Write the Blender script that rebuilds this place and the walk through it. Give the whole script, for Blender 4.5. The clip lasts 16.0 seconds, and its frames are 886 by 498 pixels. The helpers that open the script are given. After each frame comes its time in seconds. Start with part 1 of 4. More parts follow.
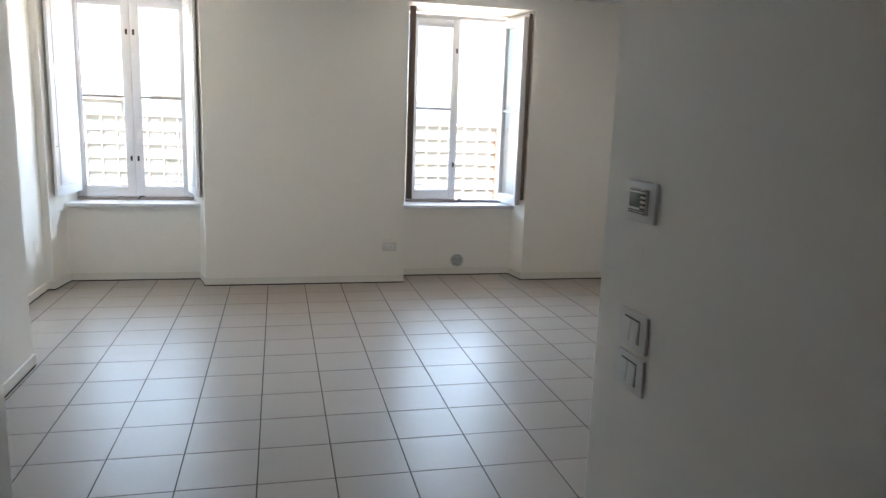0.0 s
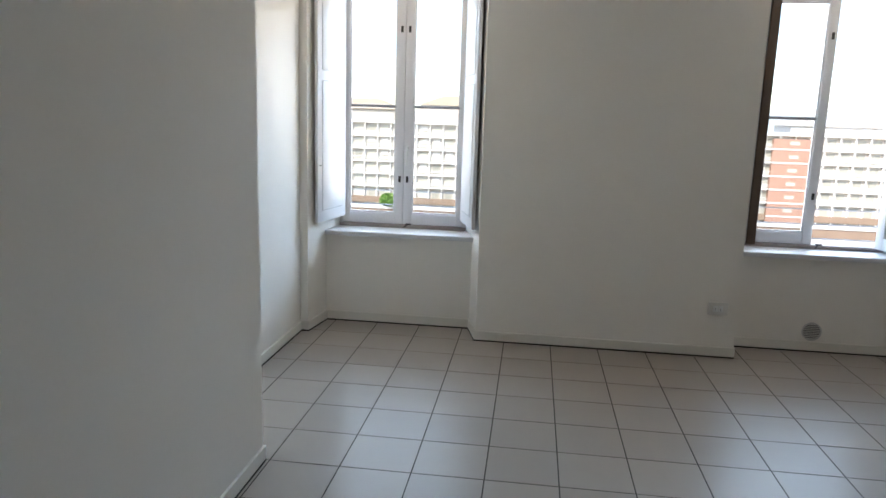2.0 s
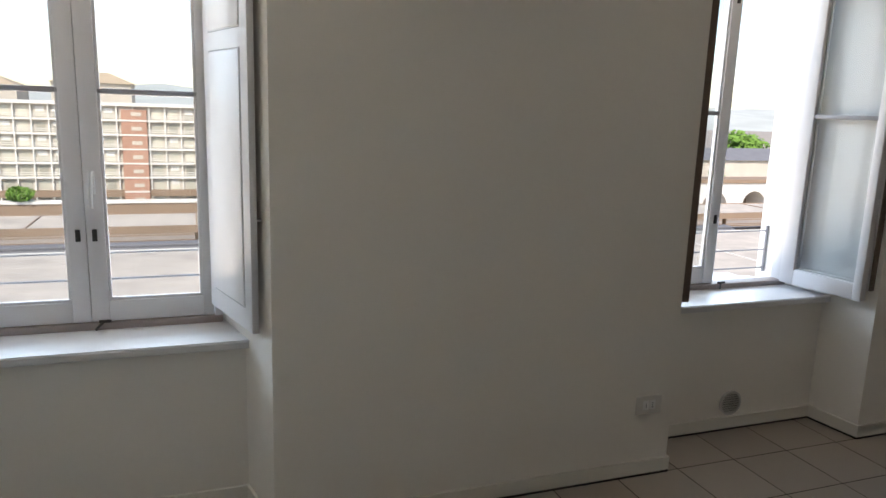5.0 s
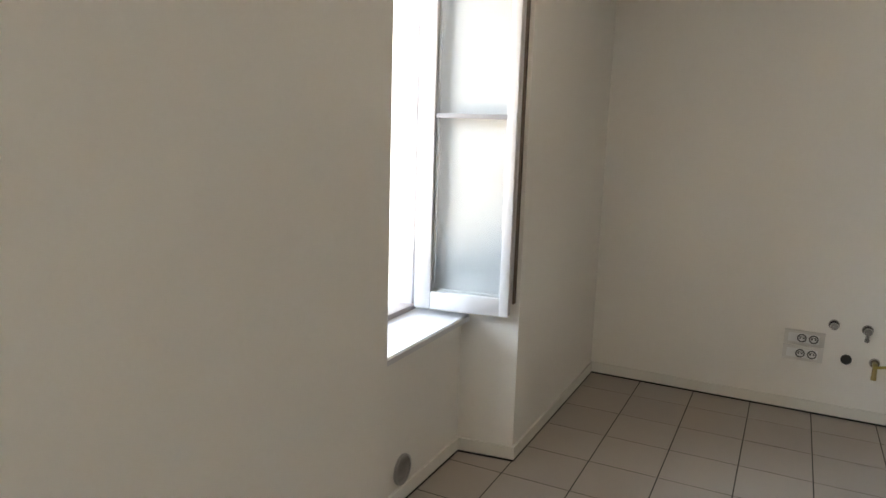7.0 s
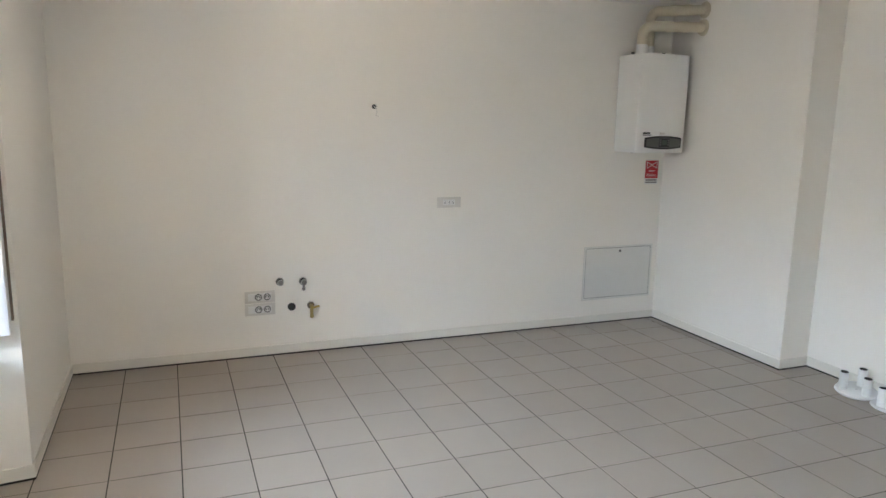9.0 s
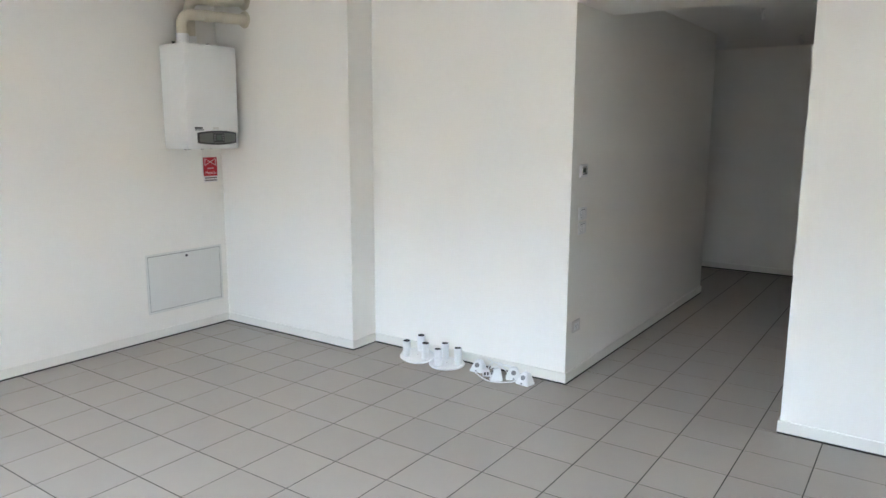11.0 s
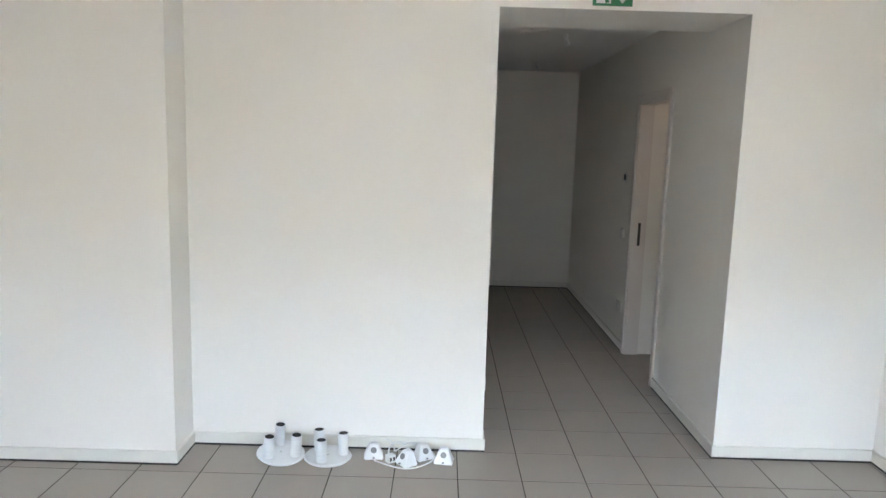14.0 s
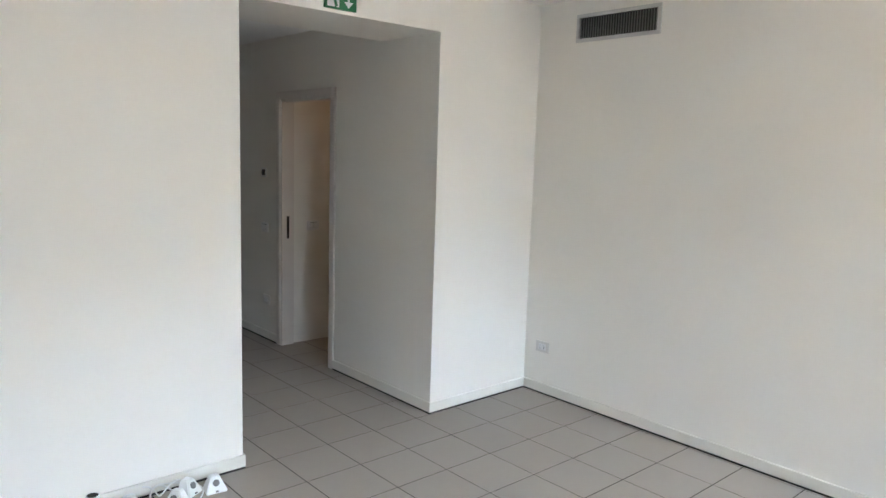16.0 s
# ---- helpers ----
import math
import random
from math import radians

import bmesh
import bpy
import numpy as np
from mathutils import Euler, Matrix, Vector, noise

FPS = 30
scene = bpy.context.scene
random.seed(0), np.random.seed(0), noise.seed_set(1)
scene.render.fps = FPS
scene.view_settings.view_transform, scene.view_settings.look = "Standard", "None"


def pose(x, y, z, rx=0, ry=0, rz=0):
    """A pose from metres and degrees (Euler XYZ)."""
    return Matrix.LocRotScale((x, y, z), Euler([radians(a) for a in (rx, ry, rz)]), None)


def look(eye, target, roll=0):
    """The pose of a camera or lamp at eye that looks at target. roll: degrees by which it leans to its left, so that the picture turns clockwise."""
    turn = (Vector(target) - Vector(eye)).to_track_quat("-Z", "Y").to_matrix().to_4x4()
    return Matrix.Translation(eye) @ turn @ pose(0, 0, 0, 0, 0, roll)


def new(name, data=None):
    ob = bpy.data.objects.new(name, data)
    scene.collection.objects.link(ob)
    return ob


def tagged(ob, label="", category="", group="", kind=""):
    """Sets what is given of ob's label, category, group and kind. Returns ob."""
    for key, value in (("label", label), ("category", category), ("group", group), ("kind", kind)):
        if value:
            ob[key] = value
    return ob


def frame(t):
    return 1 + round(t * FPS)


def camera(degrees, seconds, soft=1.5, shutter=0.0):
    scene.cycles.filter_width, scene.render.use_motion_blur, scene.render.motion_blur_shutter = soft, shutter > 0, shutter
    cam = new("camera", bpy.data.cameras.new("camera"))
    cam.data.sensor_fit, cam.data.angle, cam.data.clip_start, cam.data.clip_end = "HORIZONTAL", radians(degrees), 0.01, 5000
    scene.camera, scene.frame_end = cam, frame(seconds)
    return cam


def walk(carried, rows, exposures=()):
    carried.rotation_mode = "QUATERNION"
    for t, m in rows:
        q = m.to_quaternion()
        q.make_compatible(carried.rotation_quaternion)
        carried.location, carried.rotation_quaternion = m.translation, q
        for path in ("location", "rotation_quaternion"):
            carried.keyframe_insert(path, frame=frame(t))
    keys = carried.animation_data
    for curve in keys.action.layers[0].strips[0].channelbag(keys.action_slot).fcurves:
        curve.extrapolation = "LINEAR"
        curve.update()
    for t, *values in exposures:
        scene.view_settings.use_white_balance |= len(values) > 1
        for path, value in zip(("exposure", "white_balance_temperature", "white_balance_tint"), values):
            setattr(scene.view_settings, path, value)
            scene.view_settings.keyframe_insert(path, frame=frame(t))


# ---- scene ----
cam = camera(64.6, 16.0)
EXPOSURES = [(0.0, 3.02, 6400, 13), (2.0, 2.4, 6300, 12), (3.5, 2.35, 6700, 13), (4.7, 1.8, 6800, 14), (7.0, 2.75, 7300, 14), (8.5, 3.38, 7000, 14), (10.0, 3.92, 6350, 13), (12.5, 4.12, 6500, 14), (16.0, 4.04, 6550, 14)]
PATH = [
    (0, (0.458, 0.467, 1.558), (0.915, 2.381, 1.196), 2.0),
    (0.5, (0.383, 0.832, 1.58), (0.694, 2.774, 1.216), 2.0),
    (1, (0.361, 1.274, 1.594), (0.55, 3.231, 1.228), 1.9),
    (1.5, (0.269, 1.686, 1.583), (0.24, 3.652, 1.215), 2.0),
    (2, (0.169, 2.086, 1.587), (-0.073, 4.037, 1.221), 1.8),
    (2.5, (0.114, 2.532, 1.598), (-0.279, 4.458, 1.227), 1.7),
    (3, (0.024, 2.875, 1.629), (-0.423, 4.792, 1.273), 1.9),
    (3.5, (-0.11, 3.224, 1.674), (-0.549, 5.142, 1.315), 1.6),
    (4, (-0.309, 3.578, 1.638), (-0.477, 5.539, 1.28), 1.6),
    (4.5, (-0.423, 4.002, 1.626), (-0.124, 5.949, 1.28), 1.8),
    (4.7, (-0.453, 4.201, 1.641), (0.001, 6.115, 1.279), 1.8),
    (6.8, (-0.178, 5.804, 1.639), (1.503, 6.826, 1.277), 2.0),
    (7, (-0.226, 5.891, 1.63), (1.537, 6.767, 1.278), 1.8),
    (7.5, (-0.341, 6.061, 1.678), (1.59, 6.434, 1.318), 1.4),
    (8, (-0.52, 6.238, 1.726), (1.447, 6.22, 1.363), 1.1),
    (8.5, (-0.672, 6.275, 1.762), (1.259, 5.901, 1.398), 0.9),
    (9, (-0.783, 6.316, 1.736), (1.048, 5.598, 1.376), 1.1),
    (9.5, (-0.822, 6.298, 1.721), (0.829, 5.232, 1.349), 1.1),
    (10, (-0.874, 6.19, 1.659), (0.629, 4.919, 1.305), 0.8),
    (10.2, (-0.85, 6.183, 1.65), (0.584, 4.833, 1.304), 0.4),
    (12.3, (0.056, 5.854, 1.697), (0.803, 4.027, 1.373), 1.4),
    (12.5, (0.228, 5.85, 1.694), (0.945, 4.01, 1.376), 1.3),
    (13, (0.62, 5.856, 1.685), (1.195, 3.963, 1.389), 1.3),
    (13.5, (1.022, 5.813, 1.679), (1.357, 3.862, 1.392), 1.4),
    (14, (1.482, 5.742, 1.719), (1.476, 3.764, 1.421), 1.7),
    (14.5, (1.864, 5.68, 1.718), (1.526, 3.729, 1.436), 1.6),
    (15, (2.236, 5.51, 1.677), (1.536, 3.658, 1.394), 1.6),
    (15.5, (2.521, 5.313, 1.714), (1.453, 3.647, 1.423), 2.0),
    (16, (2.791, 5.316, 1.706), (1.477, 3.834, 1.43), 1.8),
]
walk(cam, [(t, look(e, g, r)) for t, e, g, r in PATH], exposures=EXPOSURES)

# ---- world and sun ----
world = bpy.data.worlds.new("world")
scene.world = world
world.use_nodes = True
sky = world.node_tree.nodes.new("ShaderNodeTexSky")
sky.sky_type, sky.sun_disc = "NISHITA", False
sky.sun_elevation, sky.sun_rotation = radians(48), radians(200)
sky.dust_density, sky.air_density = 0.8, 1.0
world.node_tree.links.new(sky.outputs[0], world.node_tree.nodes["Background"].inputs[0])
world.node_tree.nodes["Background"].inputs[1].default_value = 0.085
sun = new("sun", bpy.data.lights.new("sun", "SUN"))
sun.data.energy, sun.data.angle, sun.data.color = 1.5, radians(0.5), (1, 0.94, 0.84)
sun.matrix_world = look((-30, -80, 95), (0, 0, 0))

# stand-ins for light that falls through the two windows: open sky from the north, and the warm light that the sunlit
# yard throws up
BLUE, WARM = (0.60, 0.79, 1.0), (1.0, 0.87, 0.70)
# both are unseen area lamps, added outside to brighten the room
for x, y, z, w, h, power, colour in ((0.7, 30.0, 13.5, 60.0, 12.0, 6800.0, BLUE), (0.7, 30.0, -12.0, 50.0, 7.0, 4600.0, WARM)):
    lamp = new("unseen_fill_lamp", bpy.data.lights.new("unseen_fill_lamp", "AREA"))
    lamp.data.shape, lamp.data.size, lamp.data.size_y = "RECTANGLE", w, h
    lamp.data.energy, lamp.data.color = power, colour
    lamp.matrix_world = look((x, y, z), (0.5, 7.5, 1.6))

# ---- materials ----


def material(name, colour, rough=0.5, metal=0.0, vary=0.04, scale=3.0, grain=0.0, grain_scale=200.0, bump=0.0, bump_scale=120.0, rough_vary=0.0, per_object=0.0):
    """A painted, stone or metal surface with blotches, grain and fine relief."""
    m = bpy.data.materials.new(name)
    m.use_nodes = True
    nt = m.node_tree
    b = nt.nodes["Principled BSDF"]
    b.inputs["Roughness"].default_value, b.inputs["Metallic"].default_value = rough, metal
    co = nt.nodes.new("ShaderNodeTexCoord")
    geo = nt.nodes.new("ShaderNodeNewGeometry")
    big = nt.nodes.new("ShaderNodeTexNoise")
    big.inputs["Scale"].default_value, big.inputs["Detail"].default_value = scale, 4
    nt.links.new(geo.outputs["Position"], big.inputs["Vector"])
    small = nt.nodes.new("ShaderNodeTexNoise")
    small.inputs["Scale"].default_value, small.inputs["Detail"].default_value = grain_scale, 3
    nt.links.new(geo.outputs["Position"], small.inputs["Vector"])

    def math_node(op, a, c):
        n = nt.nodes.new("ShaderNodeMath")
        n.operation = op
        for i, v in enumerate((a, c)):
            if isinstance(v, (int, float)):
                n.inputs[i].default_value = v
            else:
                nt.links.new(v, n.inputs[i])
        return n.outputs[0]

    f = math_node("MULTIPLY_ADD", big.outputs["Fac"], 2 * vary)
    f.node.inputs[2].default_value = 1 - vary
    g = math_node("MULTIPLY_ADD", small.outputs["Fac"], 2 * grain)
    g.node.inputs[2].default_value = -grain
    f = math_node("ADD", f, g)
    if per_object:
        info = nt.nodes.new("ShaderNodeObjectInfo")
        h = math_node("MULTIPLY_ADD", info.outputs["Random"], 2 * per_object)
        h.node.inputs[2].default_value = -per_object
        f = math_node("ADD", f, h)
    mix = nt.nodes.new("ShaderNodeVectorMath")
    mix.operation = "SCALE"
    mix.inputs[0].default_value = colour
    nt.links.new(f, mix.inputs["Scale"])
    nt.links.new(mix.outputs[0], b.inputs["Base Color"])
    if rough_vary:
        r = math_node("MULTIPLY_ADD", big.outputs["Fac"], 2 * rough_vary)
        r.node.inputs[2].default_value = rough - rough_vary
        nt.links.new(r, b.inputs["Roughness"])
    if bump:
        n = nt.nodes.new("ShaderNodeTexNoise")
        n.inputs["Scale"].default_value, n.inputs["Detail"].default_value = bump_scale, 5
        nt.links.new(geo.outputs["Position"], n.inputs["Vector"])
        bp = nt.nodes.new("ShaderNodeBump")
        bp.inputs["Strength"].default_value, bp.inputs["Distance"].default_value = bump, 0.002
        nt.links.new(n.outputs["Fac"], bp.inputs["Height"])
        nt.links.new(bp.outputs[0], b.inputs["Normal"])
    return m


wall_paint = material("wall_paint", (0.88, 0.853, 0.795), 0.62, vary=0.02, scale=1.3, grain=0.01, grain_scale=60, bump=0.10, bump_scale=190)
ceiling_paint = material("ceiling_paint", (0.89, 0.88, 0.86), 0.8, vary=0.02, bump=0.2)
tile_glaze = material("tile_glaze", (0.385, 0.343, 0.298), 0.34, vary=0.03, scale=5, grain=0.03, grain_scale=350, bump=0.04, bump_scale=40, per_object=0.03)
tile_glaze.node_tree.nodes["Principled BSDF"].inputs["Specular IOR Level"].default_value = 0.08
grout = material("grout", (0.05, 0.041, 0.034), 0.9, vary=0.15, scale=9)
baseboard_paint = material("baseboard_paint", (0.79, 0.765, 0.70), 0.4, vary=0.03, scale=6)
near_black = material("near_black", (0.03, 0.028, 0.025), 0.9)
window_lacquer = material("window_lacquer", (0.78, 0.77, 0.78), 0.35, vary=0.03, scale=5, bump=0.05, bump_scale=90)
shutter_lacquer = material("shutter_lacquer", (0.76, 0.76, 0.77), 0.38, vary=0.03, scale=5, bump=0.06, bump_scale=70)
bare_wood = material("bare_wood", (0.16, 0.115, 0.09), 0.7, vary=0.15, scale=14, grain=0.08, grain_scale=150, bump=0.2)
worn_wood = material("worn_wood", (0.36, 0.31, 0.29), 0.6, vary=0.15, scale=14, grain=0.06)
bar_grey = material("bar_grey", (0.34, 0.34, 0.36), 0.45, vary=0.06, scale=8)
groove_shade_grey = material("groove_shade_grey", (0.46, 0.46, 0.47), 0.6, vary=0.04)
marble = material("sill_stone", (0.72, 0.71, 0.71), 0.35, vary=0.05, scale=9, grain=0.03, grain_scale=80)
black_metal = material("black_metal", (0.025, 0.022, 0.02), 0.45, vary=0.2)
aluminium = material("aluminium", (0.62, 0.62, 0.61), 0.35, metal=0.8, vary=0.05)
chrome = material("chrome", (0.42, 0.41, 0.40), 0.22, metal=1.0, vary=0.05)
brass = material("brass", (0.42, 0.33, 0.15), 0.35, metal=1.0, vary=0.1)
white_plastic = material("white_plastic", (0.78, 0.78, 0.77), 0.38, vary=0.02)
plate_plastic = material("plate_plastic", (0.68, 0.66, 0.62), 0.4, vary=0.02)
dark_plastic = material("dark_plastic", (0.035, 0.035, 0.035), 0.4, vary=0.1)
grey_plastic = material("grey_plastic", (0.20, 0.20, 0.20), 0.45, vary=0.05)
panel_grey = material("panel_grey", (0.15, 0.15, 0.14), 0.4, vary=0.05)
green_lcd = material("green_lcd", (0.13, 0.16, 0.135), 0.25, vary=0.05)
boiler_enamel = material("boiler_enamel", (0.82, 0.82, 0.80), 0.3, vary=0.015)
duct_plastic = material("duct_plastic", (0.60, 0.54, 0.42), 0.5, vary=0.05, scale=8)
lamp_enamel = material("lamp_enamel", (0.80, 0.81, 0.80), 0.3, vary=0.02)
sign_red = material("sign_red", (0.50, 0.015, 0.03), 0.5, vary=0.03)
sign_white = material("sign_white", (0.8, 0.8, 0.8), 0.5, vary=0.02)
sign_green = material("sign_green", (0.01, 0.16, 0.06), 0.45, vary=0.03)
door_lacquer = material("door_lacquer", (0.78, 0.73, 0.68), 0.35, vary=0.02)
hatch_paint = material("hatch_paint", (0.74, 0.74, 0.70), 0.45, vary=0.02)
hatch_gap_shade = material("hatch_gap_shade", (0.05, 0.05, 0.05), 0.7)

glass = bpy.data.materials.new("window_glass")
glass.use_nodes = True
gb = glass.node_tree.nodes["Principled BSDF"]
gb.inputs["Transmission Weight"].default_value, gb.inputs["Roughness"].default_value, gb.inputs["IOR"].default_value = 1.0, 0.0, 1.45
gb.inputs["Base Color"].default_value = (0.86, 0.885, 0.875, 1)

# ---- mesh helpers ----


def box(bm, x0, x1, y0, y1, z0, z1, bevel=0.0, m=None):
    """Adds a box to bm, with softened edges where bevel is given."""
    made = bmesh.ops.create_cube(bm, size=1)["verts"]
    for v in made:
        v.co = Vector(((x0 + x1) / 2 + v.co.x * (x1 - x0), (y0 + y1) / 2 + v.co.y * (y1 - y0), (z0 + z1) / 2 + v.co.z * (z1 - z0)))
    if bevel:
        edges = list({e for v in made for e in v.link_edges})
        made = bmesh.ops.bevel(bm, geom=edges, offset=bevel, segments=2, affect="EDGES", profile=0.5)["verts"]
    if m is not None:
        bmesh.ops.transform(bm, matrix=m, verts=made)
    return bm


def prism(bm, poly, z0, z1):
    """Adds an upright prism over a plan polygon, anticlockwise from above."""
    low = [bm.verts.new((x, y, z0)) for x, y in poly]
    high = [bm.verts.new((x, y, z1)) for x, y in poly]
    bm.faces.new(low[::-1])
    bm.faces.new(high)
    for i in range(len(poly)):
        j = (i + 1) % len(poly)
        bm.faces.new((low[i], low[j], high[j], high[i]))
    return bm


def tube(bm, a, b, r0, r1=None, n=20, ends=True):
    """Adds a round bar from a to b."""
    a, b = Vector(a), Vector(b)
    r1 = r0 if r1 is None else r1
    m = Matrix.Translation((a + b) / 2) @ (b - a).to_track_quat("Z", "Y").to_matrix().to_4x4()
    bmesh.ops.create_cone(bm, cap_ends=ends, segments=n, radius1=r0, radius2=r1, depth=(b - a).length, matrix=m)
    return bm


def bent(bm, points, r, n=14):
    """Adds a round pipe through the points."""
    rings = []
    pts = [Vector(p) for p in points]
    for i, p in enumerate(pts):
        d = (pts[min(i + 1, len(pts) - 1)] - pts[max(i - 1, 0)]).normalized()
        q = d.to_track_quat("Z", "Y").to_matrix()
        rings.append([bm.verts.new(p + q @ Vector((r * math.cos(k * math.tau / n), r * math.sin(k * math.tau / n), 0))) for k in range(n)])
    for u, v in zip(rings, rings[1:]):
        best = min(range(n), key=lambda s: sum((u[k].co - v[(k + s) % n].co).length for k in range(n)))
        for k in range(n):
            bm.faces.new((u[k], u[(k + 1) % n], v[(k + 1 + best) % n], v[(k + best) % n]))
    bm.faces.new(rings[0][::-1])
    bm.faces.new(rings[-1])
    return bm


def ring(bm, r_out, r_in, z0, z1, n=32, m=None):
    """Adds a flat ring about the z axis."""
    loops = [[bm.verts.new((r * math.cos(k * math.tau / n), r * math.sin(k * math.tau / n), z)) for k in range(n)] for r, z in ((r_out, z0), (r_out, z1), (r_in, z1), (r_in, z0))]
    for i in range(4):
        u, v = loops[i], loops[(i + 1) % 4]
        for k in range(n):
            bm.faces.new((u[k], u[(k + 1) % n], v[(k + 1) % n], v[k]))
    if m is not None:
        bmesh.ops.transform(bm, matrix=m, verts=[v for l in loops for v in l])
    return bm


def mesh_of(name, bm, mat, smooth=False):
    bmesh.ops.recalc_face_normals(bm, faces=bm.faces)
    me = bpy.data.meshes.new(name)
    bm.to_mesh(me)
    bm.free()
    me.materials.append(mat)
    if smooth:
        me.polygons.foreach_set("use_smooth", [True] * len(me.polygons))
        me.set_sharp_from_angle(angle=radians(35))
    return me


def part(name, bm, mat, parent, label="", smooth=True):
    """One mesh object under a thing or a part, in the thing's own coordinates."""
    ob = new(name, mesh_of(name, bm, mat, smooth))
    ob.parent = parent
    if label:
        ob["label"] = label
    return ob


def thing(name, at, label, category, group="", turn=0, kind=""):
    ob = new(name)
    ob.empty_display_size = 0.05
    ob.matrix_world = at if isinstance(at, Matrix) else pose(*at, 0, 0, turn)
    return tagged(ob, label, category, group, kind)


def solid(name, bm, mat, label, category="wall", kind="structure", smooth=False):
    return tagged(new(name, mesh_of(name, bm, mat, smooth)), label, category, "", kind)


# ---- plan ----
E, N, S, S2, W1, W2 = 4.305, 6.995, 1.985, 2.25, -0.998, -1.485
OPW, OPE, OPH = -0.09, 1.215, 2.425
STEP, VN, NW = 2.848, 4.975, 6.95
H, OUT, PASSAGE_H = 2.72, 7.86, 2.59
SILL, WY = 0.72, 7.52
END, CORNER, BACK = -2.72, -1.255, 1.385
TOP = H + 0.25

bm = bmesh.new()
prism(bm, [(-1.9, NW), (-1.429, NW), (-1.352, WY), (-1.35, WY + 0.06), (-1.47, OUT), (-1.9, OUT)], -0.05, TOP)
prism(bm, [(-0.183, N), (1.62, N), (1.70, WY), (1.733, WY + 0.06), (1.62, OUT), (-0.22, OUT), (-0.33, WY + 0.06), (-0.318, WY)], -0.05, TOP)
prism(bm, [(2.833, N), (E + 0.3, N), (E + 0.3, OUT), (2.87, OUT), (2.753, WY + 0.06), (2.765, WY)], -0.05, TOP)
box(bm, -1.42, -0.2, 7.28, OUT, -0.05, SILL - 0.035)
box(bm, 1.63, 2.82, 7.28, OUT, -0.05, SILL - 0.035)
box(bm, -1.45, -0.17, N, OUT, 2.60, TOP)
box(bm, 1.60, 2.84, N, OUT, 2.60, TOP)
solid("wall_north", bm, wall_paint, "white painted window wall with two deep splayed recesses")

bm = bmesh.new()
box(bm, E, E + 0.3, S - 0.6, N, -0.05, TOP)
solid("wall_east", bm, wall_paint, "plain white painted kitchen wall with sockets and pipes")

bm = bmesh.new()
prism(bm, [(OPE, BACK), (E, BACK), (E, S2), (STEP, S2), (STEP, S), (OPE, S)], -0.05, TOP)
solid("wall_south_1", bm, wall_paint, "white painted wall with a shallow step beside the passage")
bm = bmesh.new()
box(bm, W1, OPW, BACK, S, -0.05, TOP)
solid("wall_south_2", bm, wall_paint, "short white wall between passage and side wall")
bm = bmesh.new()
box(bm, OPW, OPE, BACK, S, OPH, TOP)
solid("wall_south_3", bm, wall_paint, "white lintel over the passage opening")
bm = bmesh.new()
box(bm, W1 - 0.9, W1, BACK, VN, -0.05, TOP)
solid("wall_west_1", bm, wall_paint, "white painted side wall with an air vent")
bm = bmesh.new()
box(bm, W2 - 0.3, W2, VN, NW, -0.05, TOP)
solid("wall_west_2", bm, wall_paint, "white side wall next to the shuttered window")

# passage behind the opening
DOOR_S, DOOR_N, DOOR_H = -0.007, 0.770, 2.09
bm = bmesh.new()
box(bm, OPW - 0.10, OPW, DOOR_N, BACK, -0.05, TOP)
box(bm, OPW - 0.10, OPW, END, DOOR_S, -0.05, TOP)
box(bm, OPW - 0.10, OPW, DOOR_S, DOOR_N, DOOR_H, TOP)
solid("wall_passage_west", bm, wall_paint, "white passage wall with a doorway")
bm = bmesh.new()
box(bm, OPE, OPE + 0.12, CORNER, BACK, -0.05, TOP)
box(bm, OPE + 0.12, 3.0, CORNER, CORNER + 0.12, -0.05, TOP)
solid("wall_passage_east", bm, wall_paint, "white passage wall that ends in a corner")
bm = bmesh.new()
box(bm, OPW - 0.1, 3.0, END - 0.12, END, -0.05, TOP)
box(bm, 3.0, 3.12, END - 0.12, CORNER + 0.12, -0.05, TOP)
solid("wall_passage_end", bm, wall_paint, "white wall at the far end of the passage")
bm = bmesh.new()
box(bm, -1.9, -1.8, DOOR_S - 0.14, BACK, -0.05, TOP)
box(bm, -1.8, OPW - 0.1, DOOR_S - 0.14, DOOR_S - 0.006, -0.05, TOP)
box(bm, -1.8, OPW - 0.1, 1.34, BACK, -0.05, TOP)
solid("wall_side_room", bm, wall_paint, "white walls of the small side room")

bm = bmesh.new()
box(bm, -2.0, E + 0.3, END - 0.12, OUT, H, H + 0.22)
solid("ceiling", bm, ceiling_paint, "plain white painted ceiling", "ceiling")
bm = bmesh.new()
box(bm, OPW, 3.0, END, BACK, PASSAGE_H, H - 0.004)
solid("ceiling_passage", bm, ceiling_paint, "lowered white painted ceiling of the passage", "ceiling")
bm = bmesh.new()
box(bm, -1.95, E + 0.3, END - 0.12, OUT, -0.30, -0.0017)
floor = solid("floor", bm, grout, "grey-beige square ceramic tile floor with dark joints", "floor")

